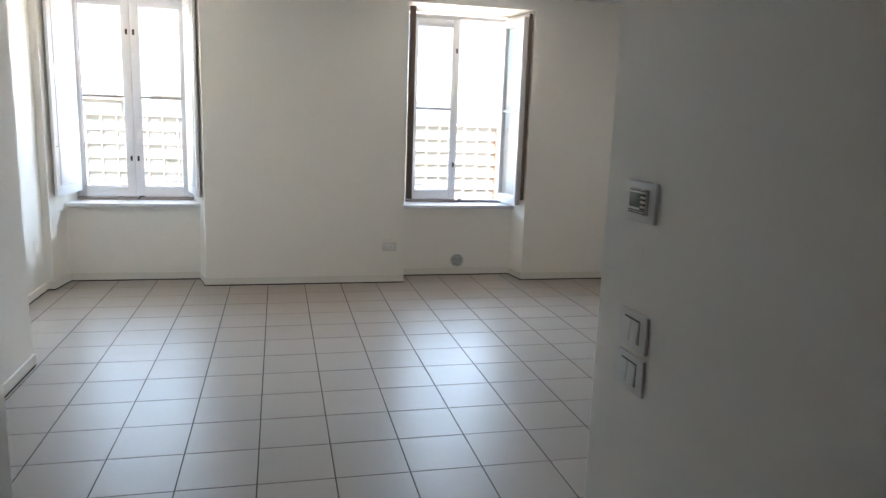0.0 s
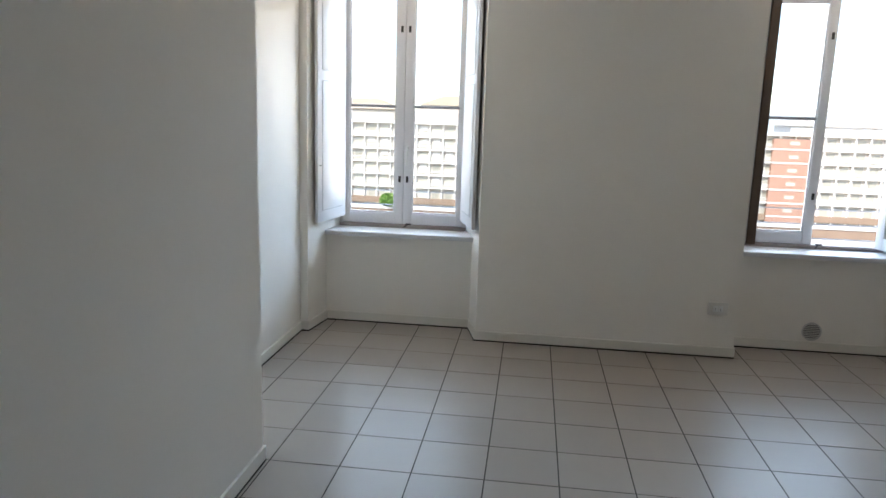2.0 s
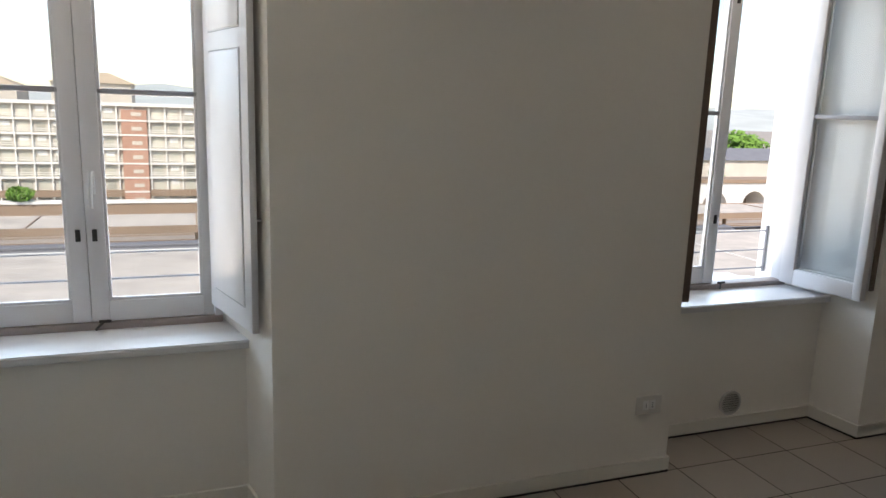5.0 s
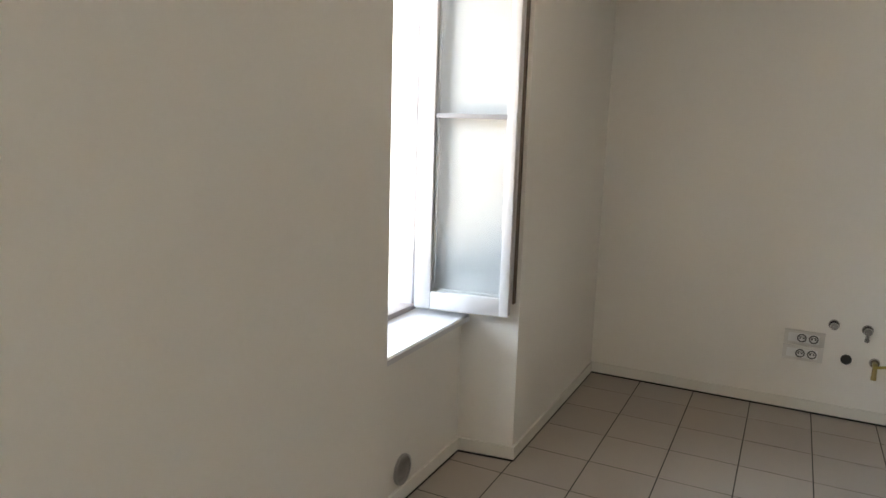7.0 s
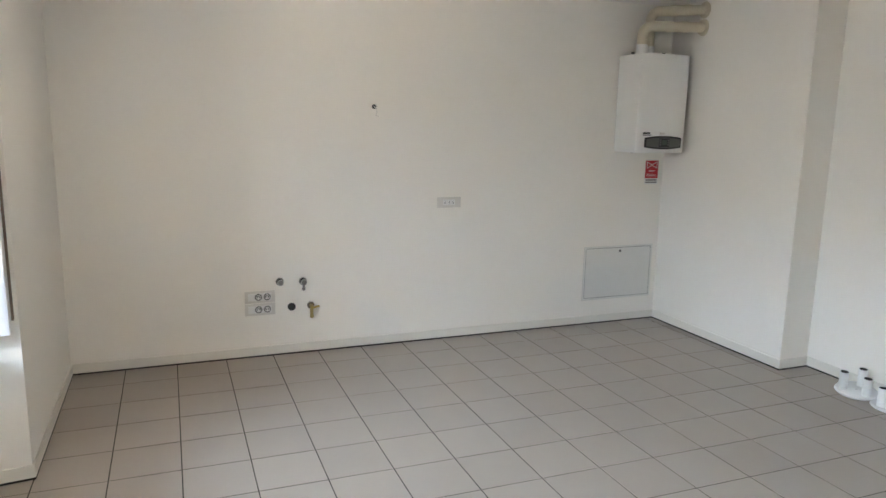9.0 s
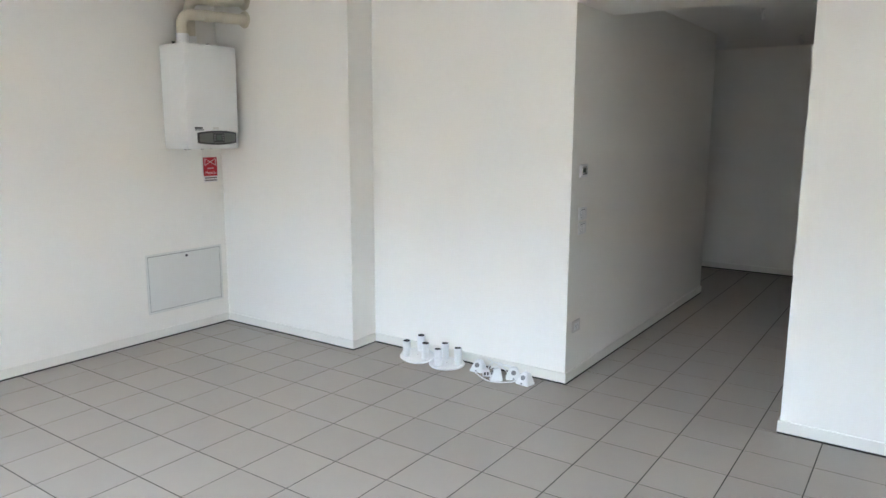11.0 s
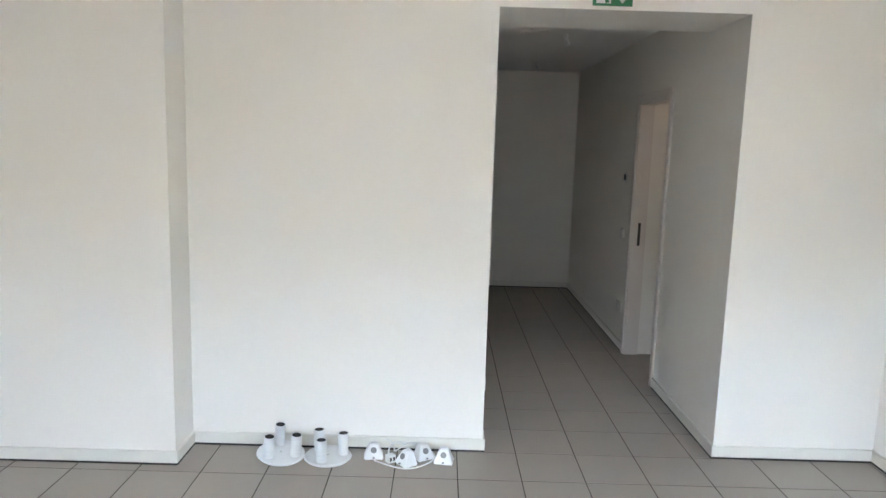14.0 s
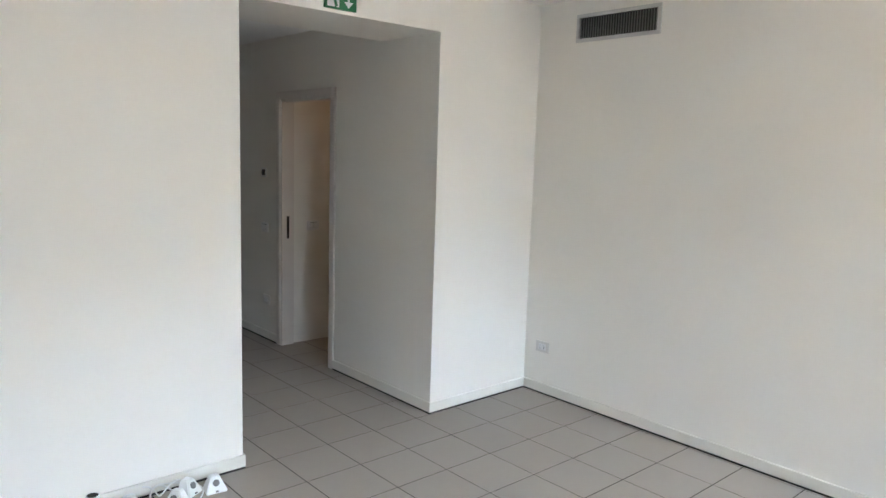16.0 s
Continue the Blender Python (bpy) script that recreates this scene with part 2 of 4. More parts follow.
# baseboards: a thin strip, the shadow line below it painted as a dark strip
RUNS = [
    ((-1.429, NW), (W2, NW)), ((-1.385, 7.28), (-1.429, NW)), ((-0.256, 7.28), (-1.385, 7.28)), ((-0.183, N), (-0.256, 7.28)),
    ((1.62, N), (-0.183, N)), ((1.663, 7.28), (1.62, N)), ((2.796, 7.28), (1.663, 7.28)), ((2.833, N), (2.796, 7.28)), ((E, N), (2.833, N)),
    ((E, S2), (E, N)), ((STEP, S2), (E, S2)), ((STEP, S), (STEP, S2)), ((OPE, S), (STEP, S)), ((OPE, CORNER), (OPE, S)),
    ((OPW, S), (OPW, DOOR_N + 0.06)), ((OPW, DOOR_S - 0.06), (OPW, END)), ((W1, S), (OPW, S)), ((W1, VN), (W1, S)), ((W2, VN), (W1, VN)), ((W2, NW), (W2, VN)), ((OPW, END), (3.0, END)),
]
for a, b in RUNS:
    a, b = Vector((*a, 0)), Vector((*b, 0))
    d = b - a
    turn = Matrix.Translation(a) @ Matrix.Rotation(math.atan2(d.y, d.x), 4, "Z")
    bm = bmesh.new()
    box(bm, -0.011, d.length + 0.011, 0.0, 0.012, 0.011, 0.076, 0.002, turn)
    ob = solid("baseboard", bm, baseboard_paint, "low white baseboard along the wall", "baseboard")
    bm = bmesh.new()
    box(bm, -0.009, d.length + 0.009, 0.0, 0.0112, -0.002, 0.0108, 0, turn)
    part("joint", bm, near_black, ob, "dark strip for the shade in the gap under the baseboard")

# ---- windows ----


def sash(parent, x0, x1, y0, z0, z1, inner, m=None, stiles=None):
    """A glazed casement between x0 and x1; inner: the side of its thicker meeting stile (-1 or 1)."""
    t = 0.048
    a, b = stiles or ((0.042, 0.066) if inner > 0 else (0.066, 0.042))
    bm = bmesh.new()
    box(bm, x0, x0 + a, y0, y0 + t, z0, z1, 0.004)
    box(bm, x1 - b, x1, y0, y0 + t, z0, z1, 0.004)
    box(bm, x0 + a, x1 - b, y0 + 0.001, y0 + t - 0.001, z0, z0 + 0.085, 0.004)
    box(bm, x0 + a, x1 - b, y0 + 0.001, y0 + t - 0.001, z1 - 0.07, z1, 0.004)
    if m is not None:
        bmesh.ops.transform(bm, matrix=m, verts=bm.verts)
    frame_ob = part("sash", bm, window_lacquer, parent)
    bm = bmesh.new()
    for u, v, w, h in ((x0 + a, x1 - b, z0 + 0.085, z0 + 0.097), (x0 + a, x1 - b, z1 - 0.082, z1 - 0.07), (x0 + a, x0 + a + 0.012, z0 + 0.097, z1 - 0.082), (x1 - b - 0.012, x1 - b, z0 + 0.097, z1 - 0.082)):
        box(bm, u, v, y0 + 0.008, y0 + 0.022, w, h, 0.003)
    if m is not None:
        bmesh.ops.transform(bm, matrix=m, verts=bm.verts)
    part("glazing_bead", bm, window_lacquer, frame_ob)
    bm = bmesh.new()
    box(bm, x0 + a - 0.005, x1 - b + 0.005, y0 + 0.022, y0 + 0.028, z0 + 0.08, z1 - 0.065)
    if m is not None:
        bmesh.ops.transform(bm, matrix=m, verts=bm.verts)
    pane = part("pane", bm, glass, frame_ob, "clear glass pane", smooth=False)
    pane.visible_shadow = False
    bm = bmesh.new()
    zm = z0 + 0.916
    box(bm, x0 + a, x1 - b, y0 + 0.008, y0 + 0.0215, zm - 0.011, zm + 0.011, 0.003)
    box(bm, x0 + a, x1 - b, y0 + 0.0285, y0 + 0.042, zm - 0.011, zm + 0.011, 0.003)
    if m is not None:
        bmesh.ops.transform(bm, matrix=m, verts=bm.verts)
    part("glazing_bar", bm, bar_grey, frame_ob, "thin grey glazing bar")
    bm = bmesh.new()
    xs = x1 - 0.029 if inner > 0 else x0 + 0.029
    for z in (0.387, 1.523):
        box(bm, xs - 0.009, xs + 0.009, y0 - 0.006, y0 + 0.002, z - 0.024, z + 0.024, 0.002)
    if m is not None:
        bmesh.ops.transform(bm, matrix=m, verts=bm.verts)
    part("catch", bm, black_metal, frame_ob, "small black metal shutter catches")
    return frame_ob


def window(name, cx, opened, label):
    """A two-casement window with frame, seen from the room at cx; opened: swing of the casement on its east side in degrees."""
    ob = thing(name, (cx, WY, SILL), label, "window", kind="structure")
    half, top = 0.508, 1.855
    bm = bmesh.new()
    box(bm, -half, -half + 0.032, 0.0, 0.07, 0.02, top, 0.003)
    box(bm, half - 0.032, half, 0.0, 0.07, 0.02, top, 0.003)
    box(bm, -half, half, 0.001, 0.071, top - 0.03, top + 0.005, 0.003)
    part("window_frame", bm, window_lacquer, ob)
    bm = bmesh.new()
    box(bm, -half, half, -0.012, 0.07, 0.0, 0.028, 0.004)
    part("bottom_rail", bm, worn_wood, ob, "worn grey-brown bottom rail")
    sash(ob, -half + 0.034, 0.002, 0.002, 0.031, top - 0.032, 1)
    if opened:
        m = Matrix.Translation((half - 0.036, -0.035, 0)) @ Matrix.Rotation(radians(opened), 4, "Z") @ Matrix.Translation((-half + 0.036, -0.002, 0))
        sash(ob, 0.004, half - 0.036, 0.002, 0.031, top - 0.032, -1, m, (0.045, 0.082))
    else:
        sash(ob, 0.004, half - 0.034, 0.002, 0.031, top - 0.032, -1)
        bm = bmesh.new()
        box(bm, 0.024, 0.046, -0.012, 0.003, 0.55, 0.64, 0.004)
        tube(bm, (0.035, -0.010, 0.63), (0.035, -0.045, 0.63), 0.009)
        bent(bm, [(0.035, -0.042, 0.645), (0.035, -0.046, 0.62), (0.033, -0.046, 0.56), (0.031, -0.043, 0.50)], 0.008)
        part("window_handle", bm, white_plastic, ob, "white lever handle turned down")
    bm = bmesh.new()
    tube(bm, (0.03, -0.010, 0.034), (0.075, -0.010, 0.034), 0.006)
    tube(bm, (0.045, -0.014, 0.032), (0.02, -0.040, 0.010), 0.005)
    part("bolt", bm, black_metal, ob, "small dark bolt at the foot")
    return ob


window("window_1", -0.840, 0, "closed white two-casement window with clear panes")
window("window_2", 2.243, 98, "white two-casement window with one casement open")

for x0, x1 in ((-1.390, -0.246), (1.655, 2.801)):
    bm = bmesh.new()
    prism(bm, [(x0 + 0.0, 7.235), (x1, 7.235), (x1 - 0.07, WY + 0.09), (x0 + 0.06, WY + 0.09)], SILL - 0.035, SILL)
    bmesh.ops.bevel(bm, geom=[e for e in bm.edges if all(v.co.y < 7.24 for v in e.verts)], offset=0.006, segments=3, affect="EDGES")
    solid("window_sill", bm, marble, "pale stone window sill with a rounded edge", "sill", smooth=True)
    bm = bmesh.new()
    box(bm, x0 + 0.1, x1 - 0.1, WY + 0.09, OUT + 0.05, SILL - 0.06, SILL - 0.02, 0.004)
    solid("outer_sill", bm, marble, "pale stone outer window sill", "sill")


def guard_rail(cx):
    ob = thing("window_guard", (cx, 7.75, SILL), "thin grey metal guard bars outside the window", "guard rail", "window guards")
    for z in (0.045, 0.155, 0.27):
        bm = bmesh.new()
        tube(bm, (-0.575, 0, z), (0.575, 0, z), 0.005, n=10)
        part("bar", bm, bar_grey, ob)
    for sx in (-0.572, 0.572):
        bm = bmesh.new()
        box(bm, sx - 0.012, sx + 0.012, -0.004, 0.004, 0.02, 0.3)
        part("bracket", bm, bar_grey, ob)


guard_rail(-0.840)
guard_rail(2.243)


def shutter(hinge, far, label, bare=0.0, panelled=True):
    """An inner shutter leaf with two panels, from its hinge to its free edge."""
    a, b = Vector((*hinge, 0)), Vector((*far, 0))
    d = b - a
    w = d.length
    ob = thing("interior_shutter", Matrix.Translation((a.x, a.y, SILL + 0.085)) @ Matrix.Rotation(math.atan2(d.y, d.x), 4, "Z"), label, "shutter", "interior shutters")
    h, t = 1.77, 0.026
    if bare:
        bm = bmesh.new()
        box(bm, w, w + 0.010, -t / 2 - 0.004, t / 2 + bare, 0, h, 0.002)
        part("bare_edge", bm, bare_wood, ob, "bare brown wooden edge")
    bm = bmesh.new()
    box(bm, 0, w, -t / 2, t / 2, 0, h, 0.003)
    leaf = part("leaf", bm, shutter_lacquer, ob)
    for z0, z1 in ((0.09, 1.02), (1.10, h - 0.09)) if panelled else ():
        for sgn in (-1, 1):
            bm = bmesh.new()
            y0, y1 = sorted((sgn * t / 2, sgn * (t / 2 + 0.004)))
            box(bm, 0.075, w - 0.075, y0, y1, z0, z1, 0.0015)
            y0, y1 = sorted((sgn * t / 2, sgn * (t / 2 + 0.0012)))
            part("panel", bm, shutter_lacquer, leaf)
            # thin grey strips paint the shade of grooves round the panel
            bm = bmesh.new()
            for u, v, p, q in ((0.068, w - 0.068, z0 - 0.007, z0 - 0.003), (0.068, w - 0.068, z1 + 0.003, z1 + 0.007), (0.068, 0.072, z0 - 0.003, z1 + 0.003), (w - 0.072, w - 0.068, z0 - 0.003, z1 + 0.003)):
                box(bm, u, v, y0, y1, p, q)
            part("groove", bm, groove_shade_grey, leaf)
    for z in (0.16, 0.9, 1.62):
        bm = bmesh.new()
        tube(bm, (-0.006, 0, z - 0.04), (-0.006, 0, z + 0.04), 0.008, n=12)
        part("hinge", bm, black_metal, ob, "dark metal hinge")
    bm = bmesh.new()
    tube(bm, (w - 0.02, t / 2 - 0.002, 0.42), (w - 0.02, t / 2 + 0.022, 0.42), 0.006, n=12)
    part("knob", bm, white_plastic, ob)
    return ob


shutter((-1.309, 7.505), (-1.384, 7.018), "white panelled inner shutter leaf folded open, beside the window")
shutter((-0.365, 7.505), (-0.234, 7.050), "white panelled inner shutter leaf folded open, beside the window")
shutter((1.755, 7.505), (1.664, 7.065), "white inner shutter leaf seen edge-on, with a brown edge", 0.028)
shutter((2.738, 7.50), (2.800, 7.018), "plain white inner shutter leaf behind the open casement", 0.004, False)

# ---- wall fittings ----


def facing(x, y, z, side):
    """Pose of a fitting on a wall: its own x runs along the wall, its y into the room."""
    return pose(x, y, z, 0, 0, {"n": 180, "s": 0, "e": 90, "w": -90}[side])


def plate(name, at, w, h, label, category, mat=plate_plastic, group=""):
    ob = thing(name, at, label, category, group)
    bm = bmesh.new()
    box(bm, -w / 2, w / 2, 0, 0.009, -h / 2, h / 2, 0.003)
    part("cover_plate", bm, mat, ob)
    return ob


def holes(ob, x, z):
    bm = bmesh.new()
    for dz in (-0.0095, 0, 0.0095):
        tube(bm, (x, 0.0105, z + dz), (x, 0.0125, z + dz), 0.0028, n=10)
    part("pin_hole", bm, dark_plastic, ob, "dark pin holes")


def italian_socket(at, w, h, n, label, group="", pinned=(0, 1, 2)):
    ob = plate("wall_socket", at, w, h, label, "socket", group=group)
    for i in range(n):
        x = (i - (n - 1) / 2) * 0.034
        bm = bmesh.new()
        box(bm, x - 0.0155, x + 0.0155, 0.008, 0.0115, -0.022, 0.022, 0.001)
        module = part("socket_module", bm, white_plastic, ob)
        if i in pinned:
            holes(ob, x, 0)
        else:
            bm = bmesh.new()
            box(bm, x - 0.0015, x + 0.0015, 0.0105, 0.0122, -0.012, 0.008)
            part("key_mark", bm, grey_plastic, module)
    return ob


def schuko_socket(at, w, h, label):
    ob = plate("wall_socket", at, w, h, label, "socket", group="kitchen sockets")
    bm = bmesh.new()
    box(bm, -0.080, 0.085, 0.008, 0.011, -0.027, 0.027, 0.001)
    part("insert", bm, white_plastic, ob)
    for x in (-0.050, 0.012):
        bm = bmesh.new()
        ring(bm, 0.025, 0.019, 0.0, 0.004, 28, pose(x, 0.0105, 0, -90))
        cup = part("outlet_rim", bm, dark_plastic, ob)
        bm = bmesh.new()
        for dx in (-0.0095, 0.0095):
            tube(bm, (x + dx, 0.011, 0), (x + dx, 0.0135, 0), 0.005, n=12)
        box(bm, x - 0.015, x + 0.015, 0.0108, 0.0125, 0.007, 0.010)
        part("pin_hole", bm, dark_plastic, cup)
    return ob


def switch(at, label):
    ob = plate("light_switch", at, 0.118, 0.082, label, "switch", white_plastic, "passage switches")
    # dark plate under the rockers paints the shade of their recess
    bm = bmesh.new()
    box(bm, -0.033, 0.033, 0.0085, 0.0098, -0.0245, 0.0275)
    part("recess", bm, dark_plastic, ob, "dark plate for the shade round the rocker keys")
    for x in (-0.017, 0.017):
        bm = bmesh.new()
        box(bm, x - 0.0155, x + 0.0155, 0.0085, 0.0135, -0.024, 0.024, 0.0015, pose(0, 0, 0, 3))
        part("rocker", bm, white_plastic, ob)
    return ob


def thermostat(at, label):
    ob = plate("thermostat", at, 0.12, 0.085, label, "thermostat", white_plastic)
    bm = bmesh.new()
    box(bm, -0.036, 0.036, 0.008, 0.016, -0.026, 0.028, 0.002)
    body = part("body", bm, plate_plastic, ob)
    bm = bmesh.new()
    box(bm, -0.012, 0.033, 0.0155, 0.0168, -0.012, 0.019, 0.0005)
    part("screen", bm, green_lcd, body, "dark green liquid crystal screen")
    for k in range(4):
        bm = bmesh.new()
        z = 0.016 - k * 0.010
        box(bm, -0.034, -0.014, 0.0155, 0.018, z - 0.0022, z + 0.0022, 0.0005)
        part("button", bm, dark_plastic, body)
    for z in (-0.0185, -0.023, 0.024):
        bm = bmesh.new()
        box(bm, -0.035, 0.035, 0.0155, 0.0165, z - 0.0013, z + 0.0013)
        part("slot", bm, dark_plastic, body)
    return ob


thermostat(facing(OPE, 1.814, 1.402, "e"), "white room thermostat with a dark green screen")
switch(facing(OPE, 1.803, 1.122, "e"), "white double light switch above another switch")
switch(facing(OPE, 1.803, 1.027, "e"), "white double light switch below another switch")
italian_socket(facing(OPE, 1.845, 0.37, "e"), 0.118, 0.08, 2, "pale wall socket low in the passage")
italian_socket(facing(W1, 2.155, 0.343, "w"), 0.118, 0.078, 2, "pale wall socket low on the side wall")
italian_socket(facing(1.490, N, 0.351, "n"), 0.135, 0.086, 2, "pale wall plate with switch key and socket on the pier", pinned=(0,))
italian_socket(facing(E, 4.281, 1.107, "e"), 0.20, 0.082, 3, "pale wall socket at worktop height")
schuko_socket(facing(E, 5.744, 0.451, "e"), 0.215, 0.088, "pale double kitchen socket above another socket")
schuko_socket(facing(E, 5.744, 0.358, "e"), 0.215, 0.088, "pale double kitchen socket below another socket")
ob = plate("thermostat", facing(OPW, -0.30, 1.477, "w"), 0.085, 0.085, "small thermostat with a dark screen beside the door", "thermostat", white_plastic)
bm = bmesh.new()
box(bm, -0.026, 0.026, 0.008, 0.014, -0.024, 0.026, 0.001)
part("screen", bm, dark_plastic, ob, "dark screen")
switch(facing(OPW, -0.29, 1.0, "w"), "white light switch beside the passage door")
switch(facing(-0.40, DOOR_S - 0.006, 1.03, "s"), "white light switch just inside the side room")
italian_socket(facing(OPW, -0.265, 0.36, "w"), 0.118, 0.08, 2, "pale wall socket low beside the passage door")


def round_grille(at, r, label):
    ob = thing("air_grille", at, label, "vent", "round air grilles")
    bm = bmesh.new()
    ring(bm, r, r * 0.86, 0, 0.012, 36, pose(0, 0, 0, -90))
    part("rim", bm, aluminium, ob)
    bm = bmesh.new()
    tube(bm, (0, -0.001, 0), (0, 0.002, 0), r * 0.86, n=36)
    part("mesh_backing", bm, dark_plastic, ob, "dark space behind the slats")
    for k in range(9):
        z = (k - 4) * r * 0.19
        w = math.sqrt(max(0.0, (r * 0.86) ** 2 - z * z))
        bm = bmesh.new()
        box(bm, -w, w, 0.003, 0.010, z - r * 0.05, z + r * 0.05, 0, pose(0, 0, 0))
        part("slat", bm, aluminium, ob)
    return ob


round_grille(facing(2.232, 7.28, 0.153, "n"), 0.068, "round grey metal air grille low under the window")
round_grille(facing(4.152, N, 2.637, "n"), 0.062, "round grey air grille high on the wall")
ob = thing("flue_hole", facing(3.903, N, 2.632, "n"), "open black flue hole high on the wall", "hole")
bm = bmesh.new()
ring(bm, 0.062, 0.052, 0, 0.008, 36, pose(0, 0, 0, -90))
part("collar", bm, dark_plastic, ob)
bm = bmesh.new()
tube(bm, (0, -0.001, 0), (0, 0.003, 0), 0.053, n=36)
part("duct_mouth", bm, near_black, ob)
bm = bmesh.new()
box(bm, 0.005, 0.035, 0.002, 0.012, 0.045, 0.078, 0.003)
part("clip", bm, dark_plastic, ob)

# wall outlet of the air conditioning
ob = thing("air_vent", facing(W1, 2.62, 2.527, "w"), "aluminium air vent with upright slats, high on the wall", "vent")
bm = bmesh.new()
for u, v, p, q in ((-0.312, 0.312, -0.089, -0.066), (-0.312, 0.312, 0.066, 0.089), (-0.312, -0.287, -0.066, 0.066), (0.287, 0.312, -0.066, 0.066)):
    box(bm, u, v, 0, 0.014, p, q, 0.003)
part("frame", bm, aluminium, ob)
bm = bmesh.new()
box(bm, -0.287, 0.287, -0.001, 0.002, -0.066, 0.066)
part("backing", bm, dark_plastic, ob, "dark duct behind the slats")
for k in range(30):
    bm = bmesh.new()
    x = -0.278 + k * 0.0192
    box(bm, x - 0.0018, x + 0.0018, 0.003, 0.0125, -0.065, 0.065, 0, Matrix.Translation((x, 0, 0)) @ Matrix.Rotation(radians(12), 4, "Z") @ Matrix.Translation((-x, 0, 0)))
    part("slat", bm, grey_plastic, ob)

# exit sign over the passage
ob = thing("exit_sign", facing(0.637, S, 2.497, "s"), "green emergency exit sign with a white arrow", "sign")
bm = bmesh.new()
box(bm, -0.102, 0.102, 0, 0.012, -0.054, 0.054, 0.002)
part("panel", bm, sign_green, ob)
bm = bmesh.new()
box(bm, 0.010, 0.085, 0.0115, 0.0128, -0.043, 0.043)
part("symbol", bm, sign_white, ob, "white block symbol")
bm = bmesh.new()
box(bm, 0.030, 0.048, 0.0125, 0.0136, -0.030, 0.025, 0, pose(0, 0, 0, 0, 18))
box(bm, 0.046, 0.070, 0.0125, 0.0136, -0.008, 0.004)
part("symbol_mark", bm, sign_green, ob)
bm = bmesh.new()
box(bm, -0.056, -0.042, 0.0115, 0.0128, -0.012, 0.040)
v = [bm.verts.new(c) for c in ((-0.080, 0.0128, -0.008), (-0.018, 0.0128, -0.008), (-0.049, 0.0128, -0.042))]
bm.faces.new(v)
part("arrow", bm, sign_white, ob, "white arrow pointing down")

# inspection hatch
ob = thing("inspection_hatch", facing(E, 2.66, 0.45, "e"), "white painted metal inspection hatch with a small lock", "hatch")
bm = bmesh.new()
for u, v, p, q in ((-0.355, 0.355, -0.238, -0.221), (-0.355, 0.355, 0.221, 0.238), (-0.355, -0.338, -0.221, 0.221), (0.338, 0.355, -0.221, 0.221)):
    box(bm, u, v, 0, 0.006, p, q, 0.0015)
part("frame", bm, hatch_paint, ob)
# dark sheet behind the hatch door paints the shade in its gap
bm = bmesh.new()
box(bm, -0.338, 0.338, -0.001, 0.0012, -0.221, 0.221)
part("gap", bm, hatch_gap_shade, ob, "dark sheet for the shade in the gap round the door")
bm = bmesh.new()
box(bm, -0.334, 0.334, 0.001, 0.005, -0.2175, 0.2175, 0.0015)
door = part("door", bm, hatch_paint, ob)
bm = bmesh.new()
tube(bm, (-0.01, 0.004, 0.19), (-0.01, 0.009, 0.19), 0.011, n=16)
part("lock", bm, dark_plastic, door, "small dark lock")

# water and gas connections


def wall_tap(y, z, spout, mat, label):
    ob = thing("wall_tap", facing(E, y, z, "e"), label, "tap", "kitchen connections")
    bm = bmesh.new()
    tube(bm, (0, 0, 0), (0, 0.010, 0), 0.030, 0.026, n=24)
    part("rosette", bm, chrome, ob)
    bm = bmesh.new()
    tube(bm, (0, 0.008, 0), (0, 0.045, 0), 0.015, n=16)
    tube(bm, (0, 0.042, 0), (0, 0.058, 0), 0.023, 0.019, n=18)
    part("valve", bm, chrome, ob)
    if spout:
        bm = bmesh.new()
        tube(bm, (0, 0.030, -0.005), (0, 0.030, -0.055), 0.010, n=14)
        tube(bm, (0, 0.030, -0.045), (0, 0.030, -0.062), 0.013, n=14)
        part("outlet", bm, mat, ob)
    return ob


wall_tap(5.600, 0.555, False, chrome, "capped chrome water connection on the wall")
wall_tap(5.431, 0.548, True, chrome, "chrome angle valve with a short outlet")
ob = thing("drain_pipe", facing(E, 5.518, 0.361, "e"), "open drain pipe with a dark mouth in the wall", "pipe", "kitchen connections")
bm = bmesh.new()
ring(bm, 0.029, 0.026, 0, 0.012, 28, pose(0, 0, 0, -90))
part("collar", bm, dark_plastic, ob)
bm = bmesh.new()
tube(bm, (0, -0.001, 0), (0, 0.004, 0), 0.0265, n=28)
part("mouth", bm, near_black, ob)
ob = thing("gas_valve", facing(E, 5.376, 0.362, "e"), "brass gas valve with a yellow lever", "valve", "kitchen connections")
bm = bmesh.new()
tube(bm, (0, 0, 0), (0, 0.012, 0), 0.028, 0.024, n=20)
part("rosette", bm, chrome, ob)
bm = bmesh.new()
tube(bm, (0, 0.010, 0), (0, 0.050, 0), 0.013, n=14)
tube(bm, (0, 0.045, 0.012), (0, 0.045, -0.065), 0.013, n=14)
tube(bm, (0, 0.045, -0.065), (0, 0.045, -0.085), 0.016, n=6)
part("body", bm, brass, ob)
bm = bmesh.new()
box(bm, -0.055, 0.012, 0.058, 0.063, -0.016, 0.000, 0.002, pose(0, 0, 0, 0, 12))
part("lever", bm, material("yellow_paint", (0.42, 0.32, 0.07), 0.4), ob, "yellow lever")
ob = thing("electric_cable", facing(E, 4.887, 1.828, "e"), "loose electric cable end coming out of the wall", "cable")
bm = bmesh.new()
tube(bm, (0, 0, 0.0), (0, 0.004, 0.0), 0.017, n=16)
part("conduit", bm, dark_plastic, ob, "dark conduit mouth")
bm = bmesh.new()
